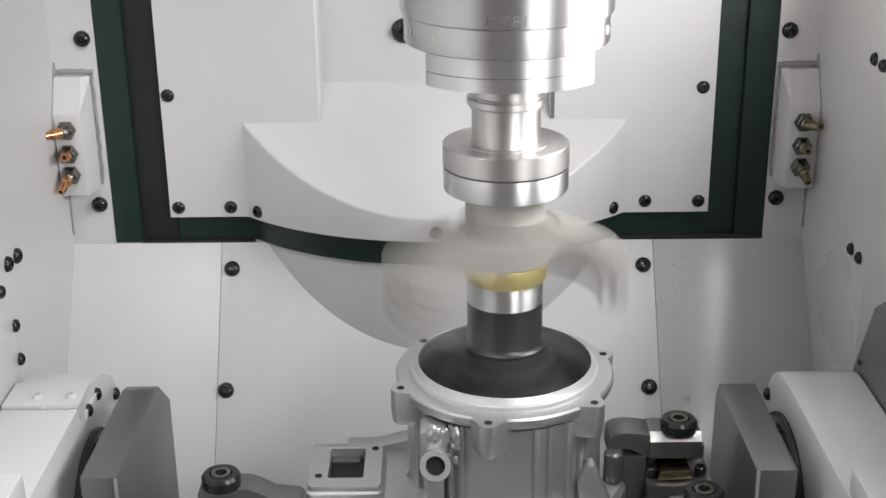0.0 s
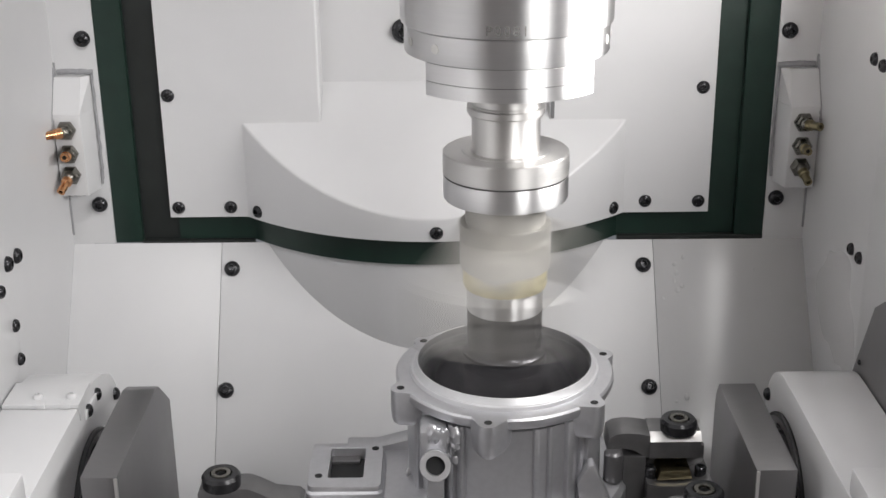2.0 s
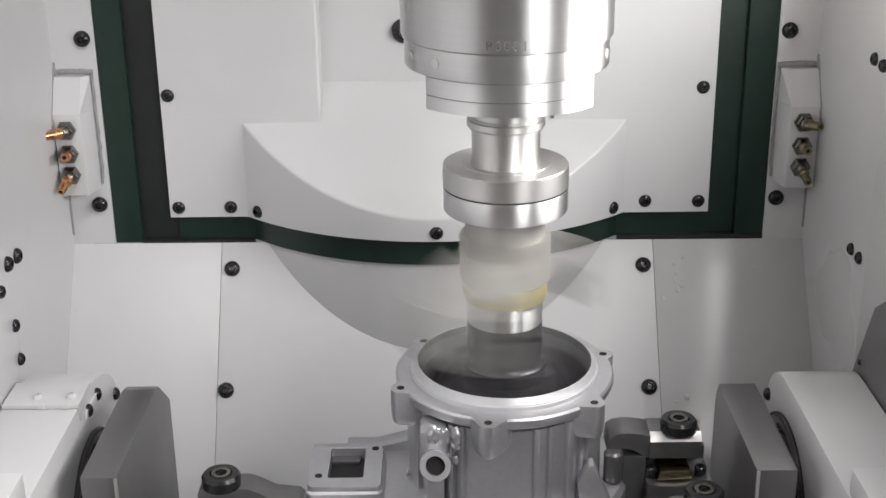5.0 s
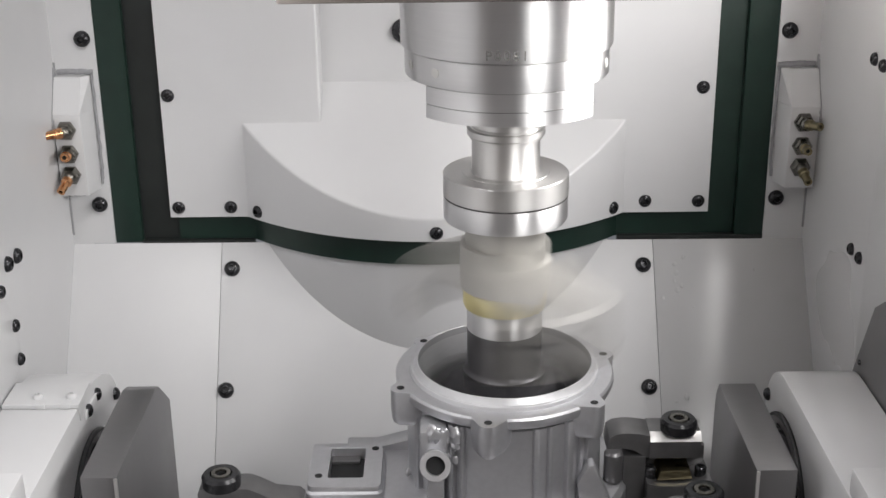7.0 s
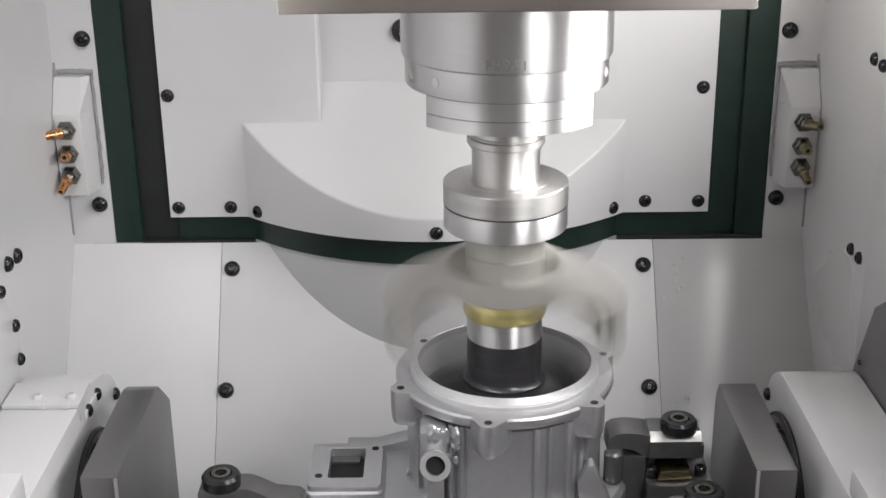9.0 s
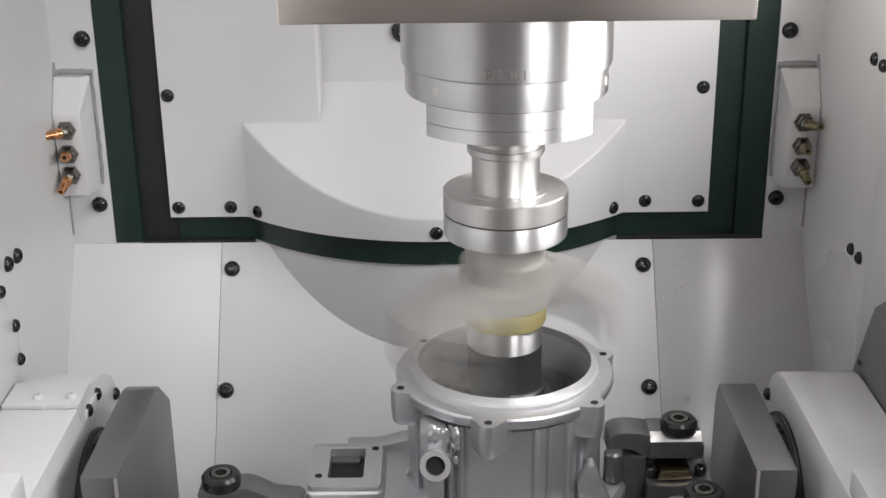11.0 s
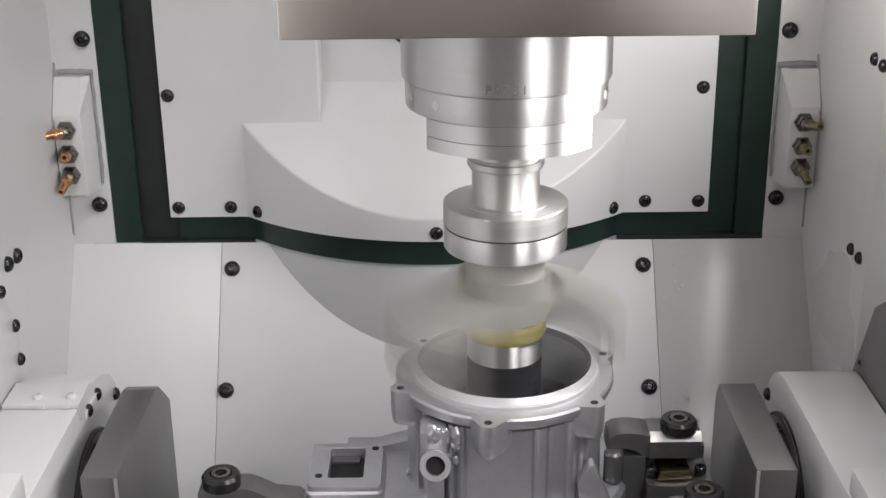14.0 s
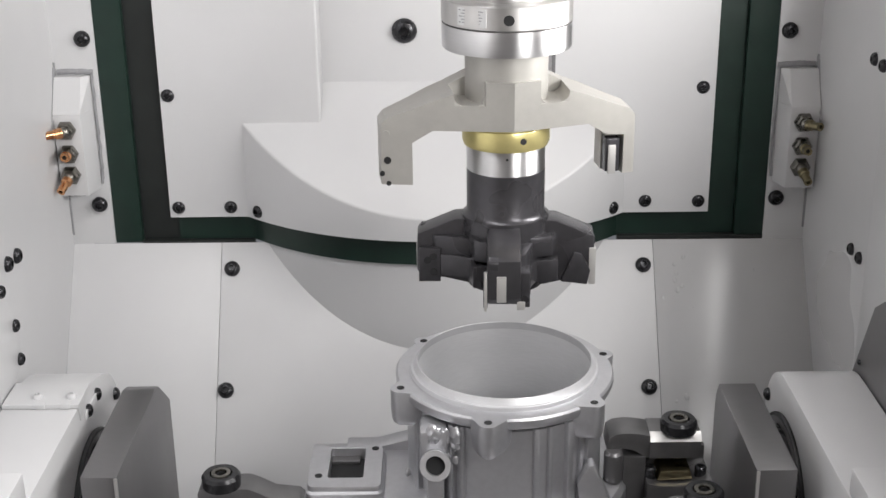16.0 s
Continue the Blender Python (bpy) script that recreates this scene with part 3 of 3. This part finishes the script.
# side pipe with collar, above it a lumpy cast lug
px, pz = -0.0945, 0.2265
pipe = part("pipe", lathe([(0.0125, 0.0), (0.0195, 0.0), (0.0205, -0.003), (0.0195, -0.006), (0.0180, -0.010), (0.0175, -0.09), (0.0125, -0.09)], 40,
                          m=facing((px, -0.168, pz), (-0.06, -1, 0.42))), CAST, casting, "machined pipe stub")
part("bore", lathe([(0, -0.03), (0.0127, -0.03), (0.0127, -0.009), (0, -0.009)], 32, m=facing((px, -0.168, pz), (-0.06, -1, 0.42))), HOLE, pipe)
part("web", box(px - 0.011, px + 0.011, -0.160, -0.10, 0.0, pz - 0.012, 0.004), CAST, casting)
part("boss", box(px - 0.020, px + 0.016, -0.140, -0.09, pz - 0.015, H - 0.036, 0.007), CAST, casting)
for lx, lz, r in ((px - 0.002, 0.256, 0.009), (px + 0.012, 0.249, 0.007), (px + 0.026, 0.246, 0.008), (px + 0.026, 0.233, 0.006), (px + 0.026, 0.212, 0.004), (px - 0.036, 0.190, 0.004)):
    own = bmesh.new()
    bmesh.ops.create_icosphere(own, subdivisions=3, radius=r)
    for v in own.verts:
        v.co *= 1 + 0.5 * noise.noise(v.co * 190 + Vector((lx * 90, 0, lz * 70)))
    own.transform(Matrix.Translation((lx, -0.140 + 0.5 * abs(lx - px), lz)) @ Matrix.Diagonal((1, 0.6, 1.5, 1)))
    part("cast_lug", own, CAST, casting, "rough broken-off casting lug")
# terminal box with its square opening
tb = part("terminal_box", box(-0.272, -0.10, -0.110, 0.055, 0.0, 0.136, 0.006), CAST, casting)
bm = box(-0.2715, -0.1625, -0.1035, 0.016, 0.120, 0.1365, 0.005)
part("terminal_step", bm, CAST, casting)
x0, x1, y0, y1 = -0.2665, -0.1675, -0.0985, 0.011
ox0, ox1, oy0, oy1 = -0.2405, -0.1925, -0.0740, 0.0045
zt = 0.155


def rounded_rect(xa, xb, ya, yb, rad, n=6):
    pts = []
    for cx, cy, a0 in ((xb - rad, yb - rad, 0), (xa + rad, yb - rad, 90), (xa + rad, ya + rad, 180), (xb - rad, ya + rad, 270)):
        pts += [(cx + rad * math.cos(radians(a0 + 90 * i / n)), cy + rad * math.sin(radians(a0 + 90 * i / n))) for i in range(n + 1)]
    return pts


def loop_frame(loops):
    """Skins closed loops of equal length one after the other, and the last to the first."""
    own = bmesh.new()
    rows = [[own.verts.new((x, y, z)) for x, y in pts] for pts, z in loops]
    for la, lb in zip(rows, rows[1:] + rows[:1]):
        for k in range(len(la)):
            own.faces.new((la[k], la[(k + 1) % len(la)], lb[(k + 1) % len(la)], lb[k]))
    return own


inner_loop = rounded_rect(ox0, ox1, oy0, oy1, 0.004)
rim = loop_frame([(inner_loop, 0.132), (inner_loop, zt - 0.0006), (rounded_rect(ox0 - 0.0006, ox1 + 0.0006, oy0 - 0.0006, oy1 + 0.0006, 0.0045), zt),
                  (rounded_rect(x0 + 0.001, x1 - 0.001, y0 + 0.001, y1 - 0.001, 0.009), zt), (rounded_rect(x0, x1, y0, y1, 0.010), zt - 0.002),
                  (rounded_rect(x0, x1, y0, y1, 0.010), zt - 0.007), (rounded_rect(x0 - 0.003, x1 + 0.003, y0 - 0.003, y1 + 0.003, 0.012), zt - 0.010),
                  (rounded_rect(x0 - 0.004, x1 + 0.004, y0 - 0.004, y1 + 0.004, 0.012), 0.132)])
tf = part("terminal_rim", rim, CAST, casting, "machined rim round the square opening")
# Floor and step coloured dark for the shade inside the shallow opening.
part("opening_floor", box(ox0 - 0.002, ox1 + 0.002, oy0 - 0.002, oy1 + 0.002, 0.1362, 0.1375), HOLE, tf)
part("opening_step", box(ox0, ox1 - 0.008, oy1 - 0.016, oy1, 0.1375, 0.143, 0.001), GROUND, tf)
for x, y in ((-0.2528, -0.0690), (-0.1790, 0.0025)):
    part("bolt_hole", lathe([(0, 0.150), (0.0052, 0.150), (0.0052, zt + 0.0006), (0, zt + 0.0006)], 20, m=Matrix.Translation((x, y, 0))), HOLE, tf)
part("lower_lip", box(-0.278, -0.205, -0.135, -0.104, 0.0, 0.140, 0.003), CAST_CUT, casting)
part("back_lip", prism([(-0.222, 0.0), (-0.222, 0.1405), (-0.18, 0.1405), (-0.13, 0.154), (-0.10, 0.156), (-0.10, 0.0)], 0.030, 0.062, "y", 0.003), CAST, casting)
part("strut", prism([(0.105, 0.190), (0.1129, 0.192), (0.1373, 0.134), (0.155, 0.080), (0.100, 0.080), (0.0914, 0.163)], -0.112, -0.090, "y", 0.003), CAST, casting)

# ---------------------------------------------------------------- the spindle head
spindle = empty("spindle_head", pose(0, 0, 0.8066), "turned steel spindle nose under a polished cover plate", "machine spindle")
part("nose", lathe([(0, 0.168), (0.1305, 0.168), (0.1315, 0.170), (0.1315, 0.52), (0, 0.52)], 128), STEEL, spindle)
part("upper_ring", lathe([(0, 0.132), (0.1262, 0.132), (0.1272, 0.1335), (0.1272, 0.1655), (0.1262, 0.1665), (0, 0.1665)], 128), STEEL, spindle)
part("seam_ring", lathe([(0, 0.1664), (0.1255, 0.1664), (0.1255, 0.1682), (0, 0.1682)], 96), ETCH, spindle)


def flat_sided(radius, half, z0, z1, n=40):
    """A short round block whose two sides are milled flat."""
    w = math.asin(half / radius)
    front = [(radius * math.sin(-w + 2 * w * i / n), -radius * math.cos(-w + 2 * w * i / n)) for i in range(n + 1)]
    return prism(front + [(-x, -y) for x, y in front], z0, z1, "z")


part("middle_ring", flat_sided(0.1268, 0.1000, 0.1100, 0.1314), STEEL, spindle, "turned ring with two milled flats")
part("lower_ring", flat_sided(0.1268, 0.1000, 0.0925, 0.1090), STEEL, spindle, "turned ring with two milled flats")
part("seam_ring", flat_sided(0.1255, 0.0990, 0.1085, 0.1105), ETCH, spindle)
part("seam_ring", flat_sided(0.1255, 0.0990, 0.1310, 0.1325), ETCH, spindle)
for a in (-134, -158, -22, -4):
    part("set_screw", lathe([(0, 0), (0.0058, 0), (0.0058, 0.0012), (0, 0.0014)], 20,
                            m=facing((0.1268 * math.cos(radians(a)), 0.1268 * math.sin(radians(a)), 0.150), (math.cos(radians(a)), math.sin(radians(a)), 0))), CARBIDE, spindle, "bright round plug")
# engraved serial as short strokes bent round the nose
for i, ch in enumerate("P0081"):
    cu = bpy.data.curves.new("engraving", "FONT")
    cu.body, cu.size, cu.extrude, cu.align_x = ch, 0.0165, 0.0003, "CENTER"
    tmp = new("engraving", cu)
    me = bpy.data.meshes.new_from_object(tmp)
    bpy.data.objects.remove(tmp)
    me.materials.append(ENGRAVE)
    a = -101.8 + 4.55 * i
    ob = new("engraved_character", me)
    ob.parent = spindle
    ob.matrix_basis = pose(0.1317 * math.cos(radians(a)), 0.1317 * math.sin(radians(a)), 0.1725) @ pose(0, 0, 0, 90, 0, a + 90)
part("column", box(-0.13, 0.13, -0.12, 0.20, 0.60, 1.32, 0.004), GREY, spindle)
# polished cover plate with folded lower edge
part("cover_plate", box(-0.262, 0.268, -0.165, 0.30, 0.246, 0.62, 0.0025), POLISHED, spindle, "polished stainless steel cover")

# ---------------------------------------------------------------- the boring tool
tool = empty("boring_tool", pose(0, 0, 0.8066), "large boring tool with grey two-armed yoke and black cutter head", "boring tool")
part("taper_flange", lathe([(0, 0.1048), (0.0440, 0.1048), (0.0440, 0.0620), (0.0455, 0.0600), (0.0455, 0.0590), (0.0498, 0.0580), (0.0498, 0.0505), (0.0470, 0.0480), (0.0470, 0.046), (0, 0.046)], 96), STEEL_FLAT, tool)
part("pull_stud", lathe([(0, 0.104), (0.03, 0.104), (0.03, 0.1322), (0, 0.1322)], 32), STEEL, tool)
part("shank", lathe([(0, 0.0465), (0.0438, 0.0465), (0.0438, 0.005), (0.0448, 0.002), (0.0450, -0.001), (0, -0.001)], 96), STEEL_FLAT, tool)
part("upper_disc", lathe([(0, 0.0), (0.056, 0.0), (0.0565, -0.0008), (0.0795, -0.0008), (0.0810, -0.0022), (0.0812, -0.0285), (0.0800, -0.0295), (0, -0.0295)], 128), STEEL_FLAT, tool, "turned steel disc")
part("seam_ring", lathe([(0.06, -0.0315), (0.0803, -0.0315), (0.0803, -0.0293), (0.06, -0.0293)], 96), ETCH, tool)
disc = part("lower_disc", lathe([(0, -0.0292), (0.0790, -0.0294), (0.0790, -0.0314), (0.0806, -0.0316), (0.0808, -0.0322), (0.0808, -0.0600), (0.0795, -0.0620), (0, -0.0620)], 128), STEEL, tool)
FIN = 7.0      # resting turn of the tool


def on_drum(radius, degrees, z, lift=0.0):
    a = radians(degrees - FIN)
    return Matrix.Translation(((radius + lift) * math.cos(a), (radius + lift) * math.sin(a), z)) @ pose(0, 0, 0, 90, 0, degrees - FIN + 90)


part("coolant_hole", lathe([(0, -0.001), (0.0064, -0.001), (0.0064, 0.0006), (0, 0.0006)], 24, m=on_drum(0.0812, -91, -0.0165)), HOLE, tool)
lab = part("data_label", box(-0.020, 0.020, -0.0105, 0.0105, -0.0022, 0.0004), LABEL, tool, "printed silver data label")
lab.matrix_basis = on_drum(0.0800, -124, -0.0150)
rnd = random.Random(3)
for row in range(5):
    u = -0.018 + 0.003 * (row % 2)
    while u < 0.013:
        w = rnd.uniform(0.002, 0.007)
        part("print_bar", box(u, u + w, 0.0070 - 0.0036 * row, 0.0083 - 0.0036 * row, 0.0004, 0.0005), PRINT, lab)
        u += w + rnd.uniform(0.001, 0.003)
part("neck", lathe([(0, -0.0618), (0.0522, -0.0618), (0.0522, -0.13), (0, -0.13)], 96), YOKE, tool)


def yoke_bar(x0, x1, profile_lo, profile_hi):
    """A piece of the yoke between x0 and x1; its width tapers from the middle ridge to the tips."""
    own = bmesh.new()

    def half(x):
        return 0.060 - 0.235 * abs(x)

    cols = []
    for x, zl, zh in zip((x0, x1), profile_lo, profile_hi):
        w = half(x)
        cols.append([own.verts.new((x, -w, zl)), own.verts.new((x, w, zl)), own.verts.new((x, w, zh)), own.verts.new((x, -w, zh))])
    a, b = cols
    own.faces.new(a)
    own.faces.new(b)
    for i in range(4):
        own.faces.new((a[i], a[(i + 1) % 4], b[(i + 1) % 4], b[i]))
    bmesh.ops.recalc_face_normals(own, faces=own.faces)
    return own


bm, pieces = bmesh.new(), []
for s in (-1, 1):
    merge(bm, yoke_bar(0, s * 0.034, (-0.158, -0.158), (-0.097, -0.097)))
    merge(bm, yoke_bar(s * 0.034, s * 0.072, (-0.158, -0.158), (-0.126, -0.126)))
    merge(bm, yoke_bar(s * 0.072, s * 0.098, (-0.158, -0.158), (-0.112, -0.121)))
    merge(bm, yoke_bar(s * 0.098, s * 0.123, (-0.158, -0.174), (-0.121, -0.1315)))
    merge(bm, yoke_bar(s * 0.123, s * 0.155, (-0.174, -0.178), (-0.1315, -0.144)))
    merge(bm, yoke_bar(s * 0.155, s * 0.1615, (-0.178, -0.180), (-0.144, -0.152)))
    leg = [(s * 0.123, s * 0.031), (s * 0.1615, s * 0.0220), (s * 0.1615, -s * 0.0220), (s * 0.147, -s * 0.0252), (s * 0.143, -s * 0.004), (s * 0.123, -s * 0.004)]
    pieces.append(("yoke_leg", prism(leg, -0.2285, -0.1735, "z")))
    # sloping web from the neck down along the back of each arm
    pieces.append(("yoke_web", prism([(s * 0.030, -0.128), (s * 0.030, -0.0925), (s * 0.040, -0.0965), (s * 0.074, -0.1125), (s * 0.074, -0.128)], 0.010, 0.043, "y")))
for s in (-1, 1):
    for x, k in ((0.034, 1), (0.072, -1)):   # fillets in the pocket floors
        pts = [(s * x, -0.1265), (s * x, -0.114)] + [(s * (x + k * 0.0125 * (1 - math.cos(radians(a)))), -0.114 - 0.0125 * math.sin(radians(a))) for a in (22, 45, 68, 90)]
        w = 0.060 - 0.235 * (x + 0.0125 * max(k, 0))
        pieces.append(("pocket_fillet", prism(pts, -w, w, "y")))
bmesh.ops.remove_doubles(bm, verts=bm.verts, dist=0.00005)
yoke = part("yoke", bm, YOKE, tool, "pale grey two-armed yoke", 25)
for piece, own in pieces:
    part(piece, own, YOKE, yoke, "", 25)
for s in (-1, 1):
    x = s * 0.1545
    w = 0.060 - 0.235 * abs(x) + 0.0002
    for dx, z in ((0.0, -0.163), (0.001, -0.197), (-0.006, -0.214), (0.002, -0.227)):
        rad = 0.0047 if z > -0.2 else 0.0032
        part("screw_hole", lathe([(0, -0.004), (rad, -0.004), (rad, 0.0009), (0, 0.0009)], 20,
                                 m=facing((x - s * dx, s * w, z), (0.229, s * 0.973, 0) if s > 0 else (-0.229, -0.973, 0))), HOLE if z < -0.17 else YOKE, yoke)
    cart = part("cartridge", box(min(s * 0.124, s * 0.1425), max(s * 0.124, s * 0.1425), min(-s * 0.024, -s * 0.0035), max(-s * 0.024, -s * 0.0035), -0.226, -0.182, 0.002), CUTTER, yoke, "dark insert cartridge")
    part("insert", box(min(s * 0.127, s * 0.137), max(s * 0.127, s * 0.137), min(-s * 0.0275, -s * 0.0238), max(-s * 0.0275, -s * 0.0238), -0.228, -0.190, 0.001), CARBIDE, cart, "bright cutting insert")
part("gold_ring", lathe([(0.03, -0.1585), (0.0530, -0.1585), (0.0532, -0.1605), (0.0553, -0.1612), (0.0557, -0.1622), (0.0557, -0.1815), (0.0540, -0.1865), (0.03, -0.1870)], 96), GOLD, tool, "gold anodised ring")
part("ring_hole", lathe([(0, -0.001), (0.0042, -0.001), (0.0042, 0.0004), (0, 0.0004)], 20, m=on_drum(0.0557, -70, -0.172)), HOLE, tool)
part("steel_collar", lathe([(0.03, -0.1868), (0.0500, -0.1868), (0.0503, -0.1880), (0.0503, -0.2195), (0.03, -0.2195)], 96), STEEL, tool)
part("pin_hole", lathe([(0, -0.001), (0.0016, -0.001), (0.0016, 0.0004), (0, 0.0004)], 16, m=on_drum(0.0503, -91, -0.196)), HOLE, tool)
part("black_shaft", lathe([(0, -0.2193), (0.0504, -0.2193), (0.0504, -0.2740), (0.0530, -0.2790), (0.0560, -0.2810), (0.0560, -0.34), (0, -0.34)], 96), CUTTER, tool)
head = part("cutter_head", lathe([(0.02, -0.2815), (0.0555, -0.2815), (0.0570, -0.2960), (0.058, -0.350), (0.050, -0.376), (0.035, -0.384), (0.02, -0.384)], 64), CUTTER, tool, "black coated cutter body")
for k in range(4):
    turn = pose(0, 0, 0, 0, 0, -97 - FIN + 5 + 90 * k)
    out = [(0.035, -0.284), (0.066, -0.2855), (0.100, -0.300), (0.1145, -0.306), (0.1155, -0.356), (0.110, -0.365), (0.080, -0.367), (0.050, -0.374), (0.035, -0.374)]
    arm = part("cutter_arm", prism(out, -0.024, 0.018, "y", 0.003, m=turn.copy()), CUTTER, head)
    part("arm_root", prism([(0.03, 0.010), (0.086, 0.012), (0.086, 0.028), (0.062, 0.034), (0.03, 0.048)], -0.360, -0.330, "z", 0.0025, m=turn.copy()), CUTTER, head)
    part("chip_step", prism([(0.03, 0.012), (0.098, 0.014), (0.090, 0.024), (0.03, 0.040)], -0.333, -0.306, "z", 0.003, m=turn.copy()), CUTTER, head)
    part("web_block", prism([(0.03, -0.010), (0.068, -0.022), (0.068, -0.042), (0.03, -0.048)], -0.362, -0.332, "z", 0.003, m=turn.copy()), CUTTER, head)
    part("web_ledge", prism([(0.03, -0.010), (0.068, -0.022), (0.060, -0.040), (0.03, -0.050)], -0.328, -0.300, "z", 0.004, m=turn.copy()), CUTTER, head)
    part("cartridge", merge(None, box(0.084, 0.1125, 0.017, 0.0295, -0.368, -0.322, 0.0015), turn.copy()), CUTTER, arm)
    part("insert", merge(None, box(0.1135, 0.1168, -0.012, 0.000, -0.360, -0.326, 0.0007), turn.copy()), CARBIDE, arm, "bright cutting insert")
    part("insert", merge(None, box(0.108, 0.1168, -0.0275, -0.0238, -0.372, -0.322, 0.0007), turn.copy()), CARBIDE, arm, "bright cutting insert")
    part("insert", merge(None, box(0.104, 0.1135, 0.0135, 0.0235, -0.3715, -0.3600, 0.0007), turn.copy()), CARBIDE, arm, "bright cutting insert")
    part("tip_clamp", prism([(0.096, -0.302), (0.110, -0.302), (0.1155, -0.309), (0.1155, -0.318), (0.108, -0.322), (0.096, -0.318)], -0.022, -0.010, "y", 0.0015, m=turn.copy()), CUTTER, arm)
    part("clamp_screw", lathe([(0, -0.001), (0.0040, -0.001), (0.0040, 0.0016), (0.0022, 0.0020), (0, 0.0010)], 14, m=turn @ facing((0.102, -0.0243, -0.345), (0, -1, 0))), CARBIDE, arm, "bright clamp screw")
    part("seat", prism([(0.072, -0.368), (0.106, -0.372), (0.110, -0.352), (0.098, -0.330), (0.088, -0.328)], -0.0285, -0.023, "y", 0.001, m=turn.copy()), CUTTER, arm)
    for rx, z in ((0.093, -0.333), (0.101, -0.338), (0.093, -0.354)):
        part("screw_hole", lathe([(0, -0.003), (0.0047, -0.003), (0.0047, 0.0008), (0, 0.0008)], 14, m=turn @ facing((rx, 0.0297, z), (0, 1, 0))), HOLE, arm)


# ---------------------------------------------------------------- what moves
def motions():
    lift = [(0.0, 0.8066), (14.5, 0.7240), (14.8, 0.7222), (14.9, 0.7222), (15.0, 0.7262), (15.1, 0.7433), (15.2, 0.7597), (15.3, 0.7765), (15.4, 0.7933),
            (15.5, 0.8099), (15.6, 0.8270), (15.7, 0.8420), (15.8, 0.8517), (15.9, 0.9560), (15.96, 0.9919), (16.0, 0.9919)]

    def height(t):
        for (a, za), (b, zb_) in zip(lift, lift[1:]):
            if t <= b:
                return za + (zb_ - za) * (t - a) / (b - a)
        return lift[-1][1]

    walk(spindle, [(i / 10, pose(0, 0, height(i / 10))) for i in range(161)])
    step, first = 69.883, 203.0        # degrees of turn in a thirtieth of a second, and at the start
    slow = (72.0, 60.0, 18.0, 9.46, 0.0, 0.0)   # the spindle brakes
    rows = [(i / 30, pose(0, 0, height(i / 30), 0, 0, first + step * i)) for i in range(475)]
    turn = first + step * 474
    for i, d in enumerate(slow):
        turn += d
        rows.append(((475 + i) / 30, pose(0, 0, height((475 + i) / 30), 0, 0, turn)))
    walk(tool, rows)


motions()
